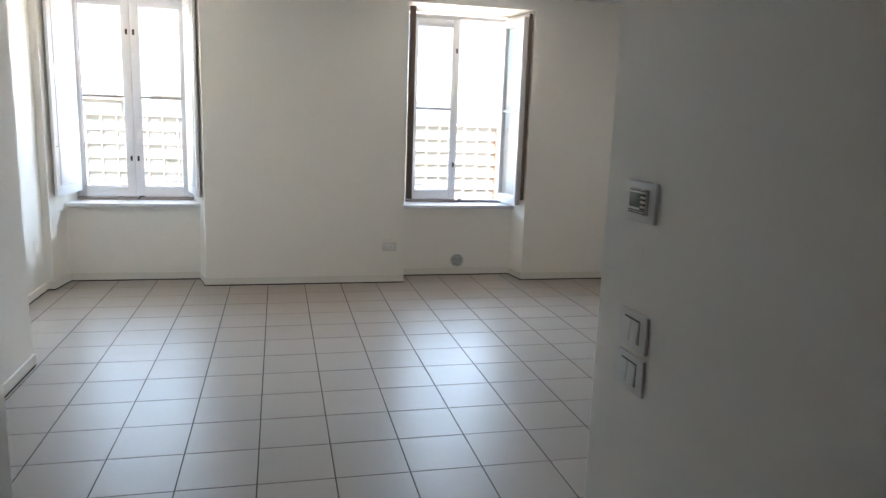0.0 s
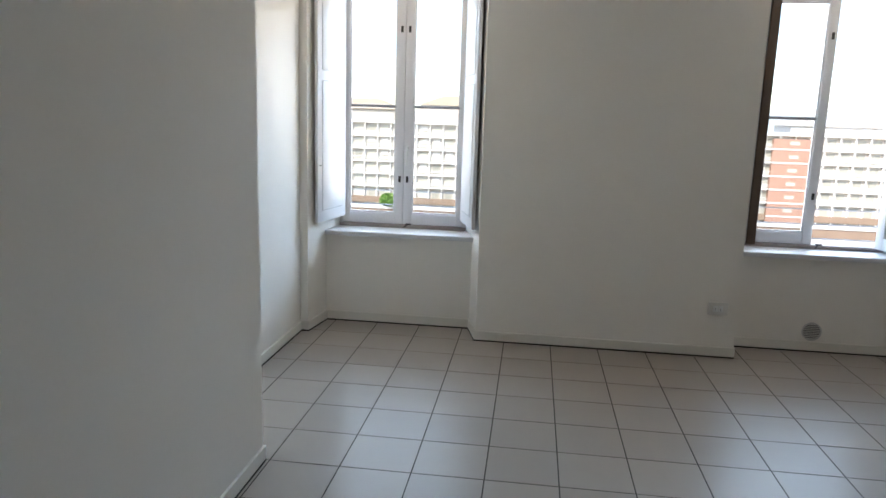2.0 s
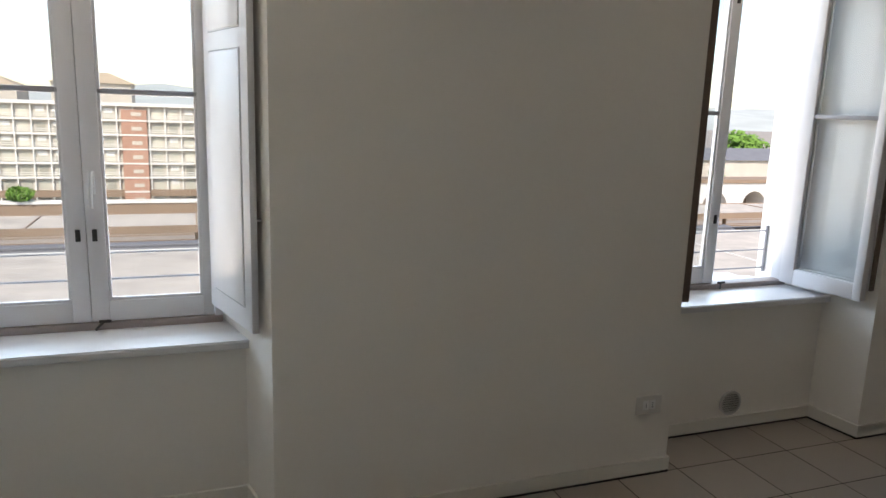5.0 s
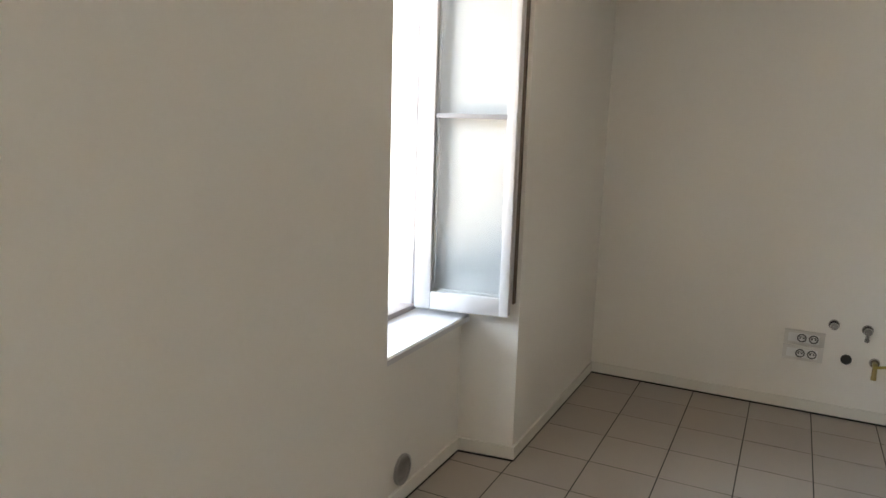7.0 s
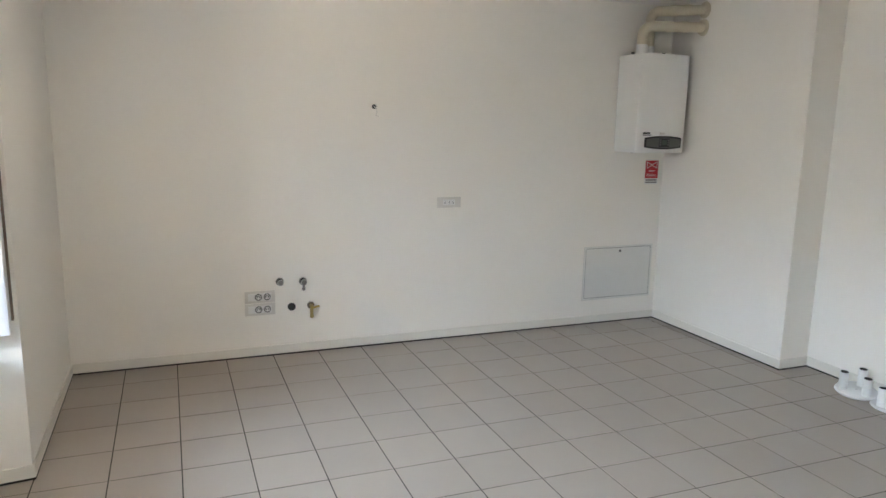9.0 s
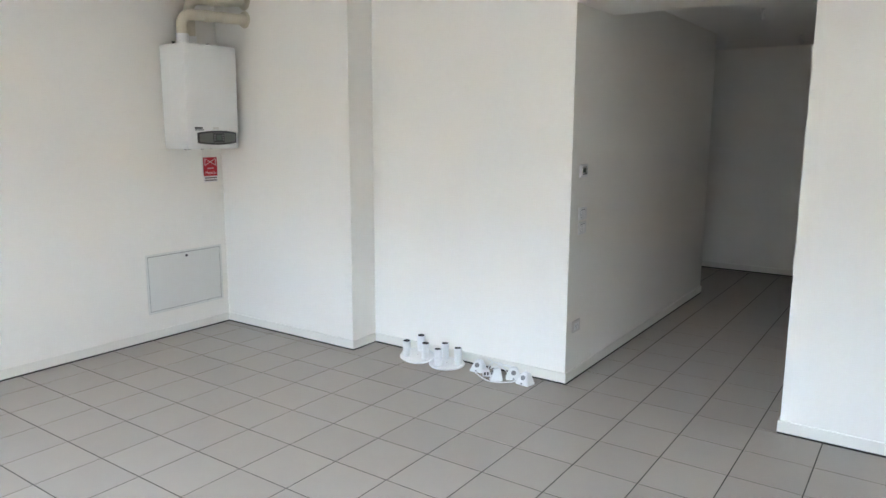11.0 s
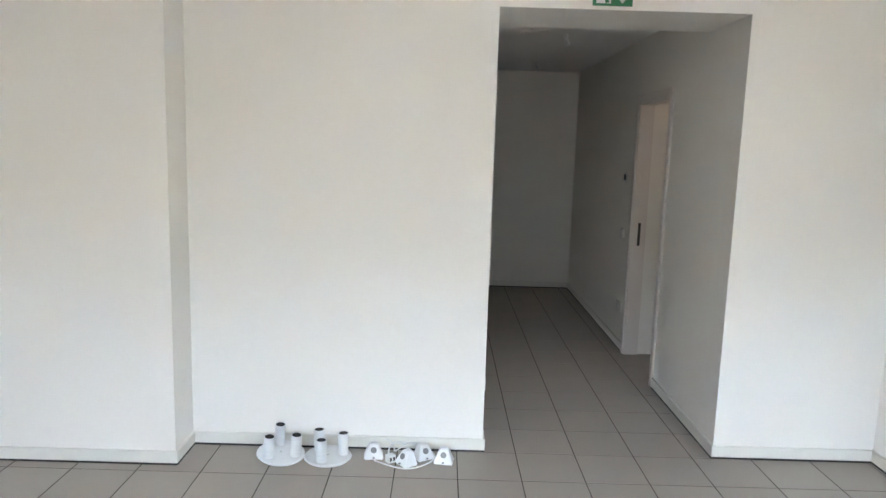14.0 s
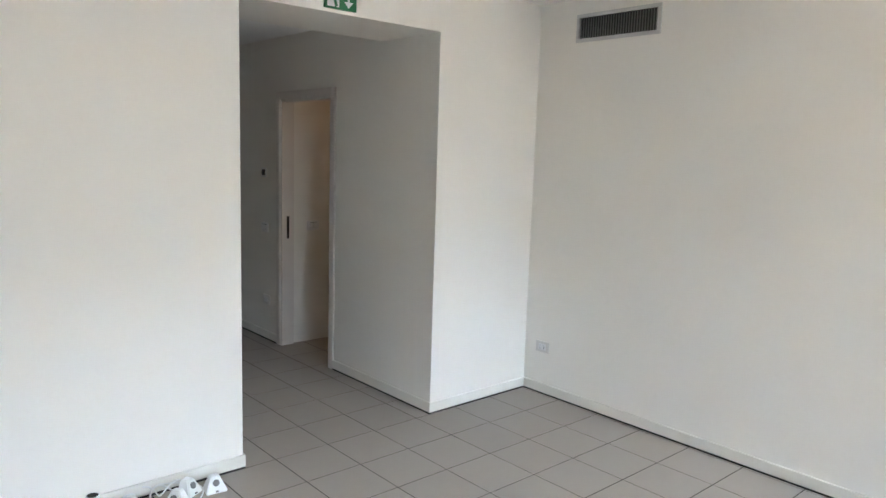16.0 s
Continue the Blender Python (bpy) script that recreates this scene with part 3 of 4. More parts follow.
bent(bm, [(0, 0.002, 0), (-0.010, 0.022, -0.012), (-0.016, 0.024, -0.04), (-0.008, 0.018, -0.062), (-0.028, 0.020, -0.070)], 0.0035, 8)
part("wire", bm, plate_plastic, ob)

# ---- boiler ----
BX, BY, BZ = E, 2.549, 1.508
ob = thing("gas_boiler", facing(BX, BY, BZ, "e"), "white wall-hung gas boiler with a dark control panel", "boiler")
hw, dp, bh = 0.238, 0.345, 0.785
bm = bmesh.new()
front = [(-hw, 0.02), (hw, 0.02), (hw, dp - 0.03)] + [(hw * math.cos(a), dp - 0.03 + 0.03 * math.sin(a)) for a in [k * math.pi / 12 for k in range(1, 12)]] + [(-hw, dp - 0.03)]
prism(bm, front, 0, bh)
bmesh.ops.bevel(bm, geom=[e for e in bm.edges if abs(e.verts[0].co.z - e.verts[1].co.z) < 0.001], offset=0.006, segments=2, affect="EDGES")
for v in bm.verts:
    if v.co.z < 0.12 and v.co.y > dp - 0.06:
        v.co.y -= 0.012 * (0.12 - v.co.z) / 0.12
case = part("casing", bm, boiler_enamel, ob)
bm = bmesh.new()
box(bm, -hw + 0.01, hw - 0.01, 0, 0.021, 0.03, bh - 0.03)
part("back_plate", bm, aluminium, ob)


def curved_panel(w, h, x, z, y, t, taper):
    """A thin plate that bends with the casing's front."""
    b = bmesh.new()
    n = 12
    rows = []
    for k in range(n + 1):
        u = -1 + 2 * k / n
        hh = h * (1 - taper * u * u) / 2
        px = x + u * w / 2
        fy = dp - 0.03 + 0.03 * math.sqrt(max(0, 1 - (px / hw) ** 2)) + y
        rows.append([b.verts.new((px, fy + d, z + s * hh)) for d, s in ((-0.01, -1), (-0.01, 1), (t, 1), (t, -1))])
    for p, q in zip(rows, rows[1:]):
        for i in range(4):
            j = (i + 1) % 4
            b.faces.new((p[i], p[j], q[j], q[i]))
    b.faces.new(rows[0])
    b.faces.new(rows[-1][::-1])
    return b


panel = part("control_panel", curved_panel(0.335, 0.082, -0.015, 0.085, -0.011, 0.012, 0.30), panel_grey, ob, "grey oval control panel")
part("panel_rim", curved_panel(0.362, 0.108, -0.015, 0.085, -0.012, 0.010, 0.28), dark_plastic, panel)
part("display", curved_panel(0.105, 0.070, -0.015, 0.085, -0.011, 0.015, 0.0), dark_plastic, panel)
part("screen", curved_panel(0.045, 0.040, -0.015, 0.087, -0.011, 0.018, 0.0), green_lcd, panel)
for k, (dx, dz) in enumerate([(-0.040, 0.018), (-0.040, 0), (-0.040, -0.018), (0.040, 0.018), (0.040, 0), (0.040, -0.018)]):
    part("button", curved_panel(0.014, 0.010, -0.015 + dx, 0.086 + dz, -0.011, 0.018, 0.0), grey_plastic, panel)
part("badge", curved_panel(0.060, 0.014, 0.155, 0.160, -0.010, 0.0105, 0.0), dark_plastic, ob, "small dark badge bar")
part("badge", curved_panel(0.070, 0.008, 0.150, 0.145, -0.010, 0.0105, 0.0), grey_plastic, ob, "small grey badge bar")
part("badge", curved_panel(0.045, 0.018, 0.005, 0.158, -0.010, 0.0105, 0.0), plate_plastic, ob, "small pale badge")
bm = bmesh.new()
for x, y in ((-0.12, 0.1), (-0.02, 0.12), (0.08, 0.1), (0.13, 0.12)):
    tube(bm, (x, y, -0.010), (x, y, 0.005), 0.012, n=12)
part("pipe_stub", bm, chrome, ob)


def duct(x, y, top, out, label):
    """A flue pipe that rises from the boiler, bends and leaves through the south wall."""
    d = thing("flue_pipe", facing(BX, BY, BZ, "e"), label, "pipe", "flue pipes")
    r = 0.040
    b = bmesh.new()
    tube(b, (x, y, bh - 0.002), (x, y, bh + 0.075), r * 1.14, n=24)
    part("socket", b, white_plastic, d, "white pipe socket")
    b = bmesh.new()
    end = -(BY - S2)
    end_y = out
    pts = [(x, y, bh + 0.06), (x, y, top - 0.075)]
    dirv = Vector((end - x, end_y - y, 0)).normalized()
    for k in range(1, 7):
        a = k * math.pi / 12
        c = 0.075
        p = Vector((x, y, top - c)) + dirv * (c * (1 - math.cos(a))) + Vector((0, 0, c * math.sin(a)))
        pts.append(tuple(p))
    pts.append((end, end_y, top))
    bent(b, pts, r, 18)
    pipe = part("pipe", b, duct_plastic, d)
    for f in (0.3, 0.62):
        p = Vector(pts[-2]).lerp(Vector(pts[-1]), f)
        b = bmesh.new()
        tube(b, p - dirv * 0.025, p + dirv * 0.025, r * 1.12, n=20)
        part("sleeve", b, duct_plastic, pipe)
    b = bmesh.new()
    tube(b, (end, end_y, top), (end + 0.012, end_y, top), r * 1.65, r * 1.45, n=28)
    part("wall_collar", b, duct_plastic, d, "yellowed collar on the wall")
    return d


duct(0.170, 0.215, 1.005, 0.366, "cream plastic flue pipe bending into the wall")
duct(0.030, 0.120, 1.140, 0.372, "cream plastic flue pipe near the ceiling")
for x, y in ((0.19, 0.13), (-0.06, 0.2)):
    d = thing("boiler_valve", facing(BX, BY, BZ, "e"), "small dark fitting on the boiler top", "fitting", "boiler fittings")
    b = bmesh.new()
    tube(b, (x, y, bh - 0.001), (x, y, bh + 0.022), 0.014, n=10)
    part("cap", b, dark_plastic, d)


def letters(text, size, at, mat, parent, align="CENTER"):
    cu = bpy.data.curves.new("lettering", "FONT")
    cu.body, cu.size, cu.align_x, cu.align_y, cu.extrude = text, size, align, "CENTER", 0.0004
    tmp = bpy.data.objects.new("lettering", cu)
    me = bpy.data.meshes.new_from_object(tmp)
    bpy.data.objects.remove(tmp)
    me.materials.clear()
    me.materials.append(mat)
    ob = new("lettering", me)
    ob.parent = parent
    ob.matrix_basis = at
    return ob


# gas sticker under the boiler
ob = thing("gas_sticker", facing(E, 2.370, 1.326, "e"), "red and white gas warning sticker reading Metano", "sign")
bm = bmesh.new()
box(bm, -0.070, 0.070, 0, 0.0015, -0.105, 0.105)
part("sheet", bm, sign_white, ob, "white sheet")
bm = bmesh.new()
box(bm, -0.067, 0.067, 0.001, 0.0024, -0.052, 0.102)
red = part("red_field", bm, sign_red, ob)
bm = bmesh.new()
for a, b in (((-0.052, 0.092), (0.052, 0.035)), ((-0.052, 0.035), (0.052, 0.092)), ((-0.052, 0.092), (-0.052, 0.035)), ((0.052, 0.092), (0.052, 0.035))):
    tube(bm, (a[0], 0.0026, a[1]), (b[0], 0.0026, b[1]), 0.0026, n=8)
part("valve_symbol", bm, sign_white, red)
wall_text = Matrix.Rotation(radians(180), 4, "Z") @ Matrix.Rotation(radians(90), 4, "X")
letters("Metano", 0.034, pose(0, 0.003, -0.025) @ wall_text, sign_white, red)
bm = bmesh.new()
box(bm, -0.030, 0.030, 0.002, 0.0030, 0.008, 0.015)
part("text_bar", bm, sign_white, red)
for z, w in ((-0.068, 0.058), (-0.088, 0.060)):
    bm = bmesh.new()
    box(bm, -w, w, 0.001, 0.0024, z - 0.006, z + 0.006)
    part("text_bar", bm, grey_plastic, ob)

# ---- passage door ----
ob = thing("door_1", (OPW, (DOOR_S + DOOR_N) / 2, 0), "pale lacquered door frame round an open doorway", "door", kind="structure")
dw = (DOOR_N - DOOR_S) / 2
for y0, y1 in ((-dw - 0.06, -dw), (dw, dw + 0.06)):
    bm = bmesh.new()
    box(bm, -0.002, 0.014, y0, y1, 0, DOOR_H + 0.06, 0.003)
    part("trim", bm, door_lacquer, ob)
bm = bmesh.new()
box(bm, -0.002, 0.014, -dw, dw, DOOR_H, DOOR_H + 0.06, 0.003)
part("trim", bm, door_lacquer, ob)
bm = bmesh.new()
box(bm, -0.112, 0.004, -dw, -dw + 0.018, 0, DOOR_H)
box(bm, -0.112, 0.004, dw - 0.018, dw, 0, DOOR_H)
box(bm, -0.112, 0.004, -dw + 0.018, dw - 0.018, DOOR_H - 0.018, DOOR_H)
jamb = part("jamb", bm, door_lacquer, ob)
bm = bmesh.new()
box(bm, -0.066, -0.044, -dw + 0.017, -dw + 0.020, 0.93, 1.12)
part("strike_plate", bm, black_metal, jamb, "dark strike plate")
# unseen lamp added to warm the side room, and bare lamp wires in the passage
ob = thing("unseen_warm_lamp", (-1.0, 0.55, H), "small round ceiling lamp out of view, added for warm light", "lamp")
bm = bmesh.new()
tube(bm, (0, 0, -0.02), (0, 0, 0), 0.10, n=28)
part("base", bm, white_plastic, ob)
glow = bpy.data.materials.new("warm_glow")
glow.use_nodes = True
glow.node_tree.nodes["Principled BSDF"].inputs["Emission Color"].default_value = (1, 0.60, 0.28, 1)
glow.node_tree.nodes["Principled BSDF"].inputs["Emission Strength"].default_value = 0.6
bm = bmesh.new()
bmesh.ops.create_uvsphere(bm, u_segments=24, v_segments=12, radius=0.09, matrix=pose(0, 0, -0.03) @ Matrix.Diagonal((1, 1, 0.5, 1)))
part("shade", bm, glow, ob, "glowing warm white shade")
for y in (0.05, -1.79):
    ob = thing("lamp_wire", (0.55, y, PASSAGE_H), "bare lamp wire hanging from the passage ceiling", "wire", "bare lamp wires")
    bm = bmesh.new()
    tube(bm, (0, 0, -0.012), (0, 0, 0), 0.016, n=14)
    part("rose", bm, white_plastic, ob)
    bm = bmesh.new()
    bent(bm, [(0, 0, -0.01), (0.006, 0.004, -0.03), (-0.004, 0.01, -0.05)], 0.004, 8)
    part("wire", bm, white_plastic, ob)
    bm = bmesh.new()
    tube(bm, (-0.004, 0.01, -0.045), (-0.018, 0.016, -0.088), 0.012, 0.018, n=14)
    part("lamp_holder", bm, white_plastic, ob, "small white lamp holder")

# ---- loose things on the floor by the south wall ----


def spot_cluster(x, y, turn, lift, lean, label):
    ob = thing("spot_cluster", pose(x, y, 0.001 + 0.118 * math.sin(radians(math.hypot(lift, lean))), lift, lean, 0), label, "lamp", "dismounted ceiling lamps")
    bm = bmesh.new()
    tube(bm, (0, 0, 0.0), (0, 0, 0.010), 0.118, 0.130, n=48)
    tube(bm, (0, 0, 0.0101), (0, 0, 0.018), 0.130, 0.125, n=48)
    part("plate", bm, lamp_enamel, ob)
    for k in range(3):
        a = radians(turn + 90 + 120 * k)
        cx, cy = 0.083 * math.cos(a), 0.083 * math.sin(a)
        bm = bmesh.new()
        tube(bm, (cx, cy, 0.016), (cx, cy, 0.136), 0.0275, n=28, ends=False)
        ring(bm, 0.0280, 0.0245, 0.132, 0.138, 28, Matrix.Translation((cx, cy, 0)))
        cup = part("spot_tube", bm, lamp_enamel, ob)
        # near-black plug paints the shaded inside of the open tube
        bm = bmesh.new()
        tube(bm, (cx, cy, 0.09), (cx, cy, 0.1372), 0.0250, n=24)
        part("socket", bm, near_black, cup, "dark plug for the lamp socket and shade inside the tube")
    bm = bmesh.new()
    tube(bm, (0, 0, 0.018), (0, 0, 0.0215), 0.007, 0.005, n=16)
    part("centre_screw", bm, aluminium, ob, "small metal screw")
    return ob


spot_cluster(2.322, 2.132, -40, -5, -5, "round white lamp plate with three spot tubes, tipped up")
spot_cluster(2.066, 2.124, -16, 0, 0, "round white lamp plate with three spot tubes, beside loose lamp heads")


def spotlight(x, y, turn, tilt, label):
    ob = thing("spotlight", pose(x, y, 0.001, tilt, 0, turn), label, "lamp", "loose lamp heads")
    bm = bmesh.new()
    low = [bm.verts.new(c) for c in ((-0.054, -0.042, 0), (0.054, -0.042, 0), (0.054, 0.046, 0), (-0.054, 0.046, 0))]
    high = [bm.verts.new(c) for c in ((-0.022, -0.030, 0.076), (0.022, -0.030, 0.076), (0.022, 0.010, 0.076), (-0.022, 0.010, 0.076))]
    bm.faces.new(low[::-1]), bm.faces.new(high)
    for i in range(4):
        bm.faces.new((low[i], low[(i + 1) % 4], high[(i + 1) % 4], high[i]))
    bmesh.ops.bevel(bm, geom=list(bm.edges), offset=0.005, segments=2, affect="EDGES")
    body = part("housing", bm, lamp_enamel, ob)
    m = pose(0, 0.0245, 0.047) @ Matrix.Rotation(radians(-90 + 25), 4, "X")
    bm = bmesh.new()
    ring(bm, 0.0165, 0.010, -0.002, 0.003, 20, m)
    part("eyelet", bm, grey_plastic, body, "grey metal eyelet")
    bm = bmesh.new()
    bmesh.ops.create_circle(bm, cap_ends=True, segments=16, radius=0.0102, matrix=m @ Matrix.Translation((0, 0, 0.0012)))
    part("hole", bm, grey_plastic, body)
    bm = bmesh.new()
    box(bm, -0.006, 0.006, 0.040, 0.047, 0.008, 0.014)
    part("screw", bm, grey_plastic, body)
    return ob


spotlight(1.820, 2.090, 6, 0, "white tapered lamp head with a grey eyelet")
spotlight(1.636, 2.165, -52, 0, "white tapered lamp head turned aside, beside the cable")
spotlight(1.545, 2.085, 30, 0, "white tapered lamp head leaning by the baseboard")
spotlight(1.432, 2.128, -8, 0, "white tapered lamp head standing apart")
ob = thing("junction_block", (1.722, 2.150, 0.001), "small white connector block with dark slots", "connector", turn=35)
bm = bmesh.new()
box(bm, -0.024, 0.024, -0.020, 0.020, 0, 0.042, 0.004)
part("body", bm, white_plastic, ob)
for x in (-0.010, 0.010):
    bm = bmesh.new()
    box(bm, x - 0.005, x + 0.005, 0.018, 0.0212, 0.012, 0.032)
    part("slot", bm, dark_plastic, ob)


def cable(points, r, label):
    """A cable that lies along the points, smoothed."""
    cu = bpy.data.curves.new("cable", "CURVE")
    cu.dimensions, cu.bevel_depth, cu.bevel_resolution, cu.resolution_u = "3D", r, 3, 8
    sp = cu.splines.new("NURBS")
    sp.points.add(len(points) - 1)
    for p, c in zip(sp.points, points):
        p.co = (*c, 1)
    sp.use_endpoint_u, sp.order_u = True, 4
    tmp = bpy.data.objects.new("cable", cu)
    me = bpy.data.meshes.new_from_object(tmp)
    bpy.data.objects.remove(tmp)
    me.materials.clear()
    me.materials.append(white_plastic)
    tagged(new("lamp_cable", me), label, "cable")


cable([(1.810, 2.150, 0.006), (1.750, 2.190, 0.005), (1.680, 2.232, 0.005), (1.610, 2.244, 0.006), (1.530, 2.185, 0.005), (1.478, 2.115, 0.006), (1.480, 2.053, 0.02), (1.570, 2.033, 0.05), (1.680, 2.053, 0.075)], 0.004, "white lamp cable lying among the lamp heads")
cable([(1.760, 2.073, 0.095), (1.730, 2.053, 0.085), (1.700, 2.093, 0.06), (1.710, 2.133, 0.045), (1.660, 2.113, 0.075), (1.620, 2.073, 0.085), (1.580, 2.053, 0.07)], 0.004, "white cable looped behind the lamp heads")
cable([(1.735, 2.115, 0.012), (1.742, 2.095, 0.05), (1.715, 2.080, 0.088), (1.670, 2.075, 0.082), (1.640, 2.060, 0.05), (1.600, 2.055, 0.012)], 0.0045, "white cable bent up between the lamp heads")

# ---- outside: railway yard, long apartment block, hills ----
GROUND = -21.0
ballast = material("ballast", (0.30, 0.26, 0.22), 0.95, vary=0.25, scale=0.12, grain=0.08, grain_scale=1.5)
render_beige = material("render_beige", (0.52, 0.47, 0.40), 0.85, vary=0.10, scale=0.2)
slab_white = material("slab_white", (0.70, 0.67, 0.62), 0.8, vary=0.06, scale=0.4)
brick_red = material("brick_red", (0.42, 0.24, 0.17), 0.85, vary=0.12, scale=0.4)
dark_window = material("dark_window", (0.44, 0.42, 0.35), 0.3, vary=0.3, scale=0.3, per_object=0.35)
roof_pale = material("roof_pale", (0.46, 0.41, 0.35), 0.8, vary=0.4, scale=0.3, grain=0.05, grain_scale=2)
rust_brown = material("rust_brown", (0.27, 0.19, 0.13), 0.85, vary=0.2, scale=0.3)
slate_grey = material("slate_grey", (0.16, 0.16, 0.17), 0.8, vary=0.15, scale=0.3)
stone_pale = material("stone_pale", (0.55, 0.49, 0.41), 0.85, vary=0.12, scale=0.3)
roof_tile = material("roof_tile", (0.42, 0.33, 0.23), 0.85, vary=0.15, scale=0.3)
leaf_green = material("leaf_green", (0.13, 0.25, 0.035), 0.8, vary=0.35, scale=0.5)
# the haze of the air is mixed into the hills' pale colour
hill_haze_green = material("hill_haze_green", (0.42, 0.44, 0.41), 0.95, vary=0.3, scale=0.01)
carriage_grey = material("carriage_grey", (0.16, 0.16, 0.17), 0.4, vary=0.1)

bm = bmesh.new()
bmesh.ops.create_grid(bm, x_segments=40, y_segments=40, size=3500, matrix=pose(0, 3300, GROUND))
solid("ground", bm, ballast, "pale gravel ground of the railway yard", "ground")


def apartment_block(x0, x1, y, storeys, pitch, step):
    ob = thing("apartment_block", ((x0 + x1) / 2, y, GROUND), "long pale apartment block with white balcony bands", "building")
    mid = (x0 + x1) / 2
    hx, h = (x1 - x0) / 2, storeys * pitch
    bm = bmesh.new()
    box(bm, -hx, hx, 0, 14, 0, h)
    part("wall", bm, render_beige, ob, smooth=False)
    bm = bmesh.new()
    box(bm, -hx - 0.5, hx + 0.5, -0.9, 14.5, h, h + 0.55)
    part("roof", bm, slab_white, ob, smooth=False)
    for s in range(1, storeys):
        bm = bmesh.new()
        low, high = (-0.9, 0.35) if s == 2 else (-0.15, 0.25)
        box(bm, -hx, hx, -0.7, 0, s * pitch + low, s * pitch + high)
        part("balcony_slab", bm, rust_brown if s == 2 else slab_white, ob, smooth=False)
        if s != 2:
            bm = bmesh.new()
            for k in range(2):
                box(bm, -hx, hx, -0.7, -0.62, s * pitch + 0.55 + k * 0.35, s * pitch + 0.67 + k * 0.35)
            part("balcony_rail", bm, slab_white, ob, smooth=False)
    n = int(2 * hx / step)
    bm = bmesh.new()
    box(bm, -0.75, 0.75, -0.06, 0.05, 0.35, pitch - 0.5)
    pane_mesh = mesh_of("window", bm, dark_window)
    bm = bmesh.new()
    box(bm, -0.75, 0.75, -0.09, 0.05, pitch * 0.5, pitch - 0.45)
    blind_mesh = mesh_of("blind", bm, slab_white)
    bm = bmesh.new()
    box(bm, -0.11, 0.11, -0.68, 0, 0, h)
    fin_mesh = mesh_of("fin", bm, slab_white)
    rest = bmesh.new()
    for i in range(n):
        cx = -hx + (i + 0.5) * step
        for s in range(storeys):
            if abs(cx + mid + 20) < 50:
                w = new("window", pane_mesh)
                w.parent, w.location = ob, (cx, 0, s * pitch)
                if random.random() < 0.3:
                    c = new("blind", blind_mesh)
                    c.parent, c.location = w, (0, 0, 0)
            else:
                box(rest, cx - 0.75, cx + 0.75, -0.06, 0.05, s * pitch + 0.35, s * pitch + pitch - 0.5)
        f = new("fin", fin_mesh)
        f.parent, f.location = ob, (cx - step / 2, 0, 0)
    tagged(part("window_rows", rest, dark_window, ob, smooth=False), kind="stuff")
    for cx, w in ((-10.2 - mid, 4.4), (50.6 - mid, 7.2)):
        bm = bmesh.new()
        box(bm, cx - w / 2, cx + w / 2, -1.0, 0.5, 0, h - 0.6)
        tower = part("stair_tower", bm, brick_red, ob, "brick-red stair tower", smooth=False)
        for s in range(1, storeys):
            bm = bmesh.new()
            box(bm, cx - w / 2, cx + w / 2, -1.08, -0.9, s * pitch - 0.1, s * pitch + 0.2)
            part("tower_band", bm, slab_white, tower, smooth=False)
            bm = bmesh.new()
            box(bm, cx - 0.5, cx + 1.3, -1.06, -0.9, s * pitch + 0.9, s * pitch + 1.6)
            part("stair_window", bm, stone_pale, tower, smooth=False)
    return ob


apartment_block(-128, 112, 150, 8, 2.66, 2.8)


def canopy(y0, y1, z, mat, edge, label):
    ob = thing("platform_canopy", (0, (y0 + y1) / 2, GROUND), label, "canopy", "platform canopies")
    d = (y1 - y0) / 2
    bm = bmesh.new()
    prism(bm, [(-170, -d), (170, -d), (170, d), (-170, d)], z - GROUND - 0.4, z - GROUND)
    part("roof", bm, mat, ob, smooth=False)
    for s in (-d - 0.15, d - 0.05):
        bm = bmesh.new()
        box(bm, -170, 170, s, s + 0.2, z - GROUND - 0.9, z - GROUND + 0.15)
        part("fascia", bm, edge, ob, smooth=False)
    for k in range(-10, 11):
        bm = bmesh.new()
        box(bm, k * 16 - 0.25, k * 16 + 0.25, -0.25, 0.25, 0, z - GROUND - 0.4)
        part("post", bm, edge, ob, smooth=False)
    for k in range(-8, 9):
        bm = bmesh.new()
        box(bm, k * 21 - 0.1, k * 21 + 0.1, -d, d, z - GROUND + 0.002, z - GROUND + 0.12)
        part("roof_seam", bm, edge, ob, smooth=False)


canopy(56, 88, -15.0, roof_pale, slab_white, "long pale platform canopy roof over the tracks")
canopy(106, 118, -15.3, roof_pale, rust_brown, "long platform canopy with brown fascias")


def carriage(x, y):
    ob = thing("railway_carriage", (x, y, GROUND), "dark grey railway carriage standing on the track", "train", "parked train")
    bm = bmesh.new()
    box(bm, -12, 12, -1.4, 1.4, 0.9, 4.4, 0.3)
    part("body", bm, carriage_grey, ob)
    bm = bmesh.new()
    box(bm, -11.5, 11.5, -1.1, 1.1, 4.4, 4.75, 0.1)
    part("roof", bm, slate_grey, ob)
    for k in range(-4, 5):
        bm = bmesh.new()
        box(bm, k * 2.5 - 0.8, k * 2.5 + 0.8, -1.45, -1.35, 2.5, 3.7)
        part("window", bm, slab_white, ob, smooth=False)
    for k in (-8, 8):
        bm = bmesh.new()
        for dx in (-1.2, 1.2):
            tube(bm, (k + dx, -0.9, 0.45), (k + dx, 0.9, 0.45), 0.45)
        box(bm, k - 2, k + 2, -0.9, 0.9, 0.5, 1.0)
        part("bogie", bm, slate_grey, ob)


for k in range(-3, 4):
    carriage(k * 24.8, 99.6)

bm = bmesh.new()
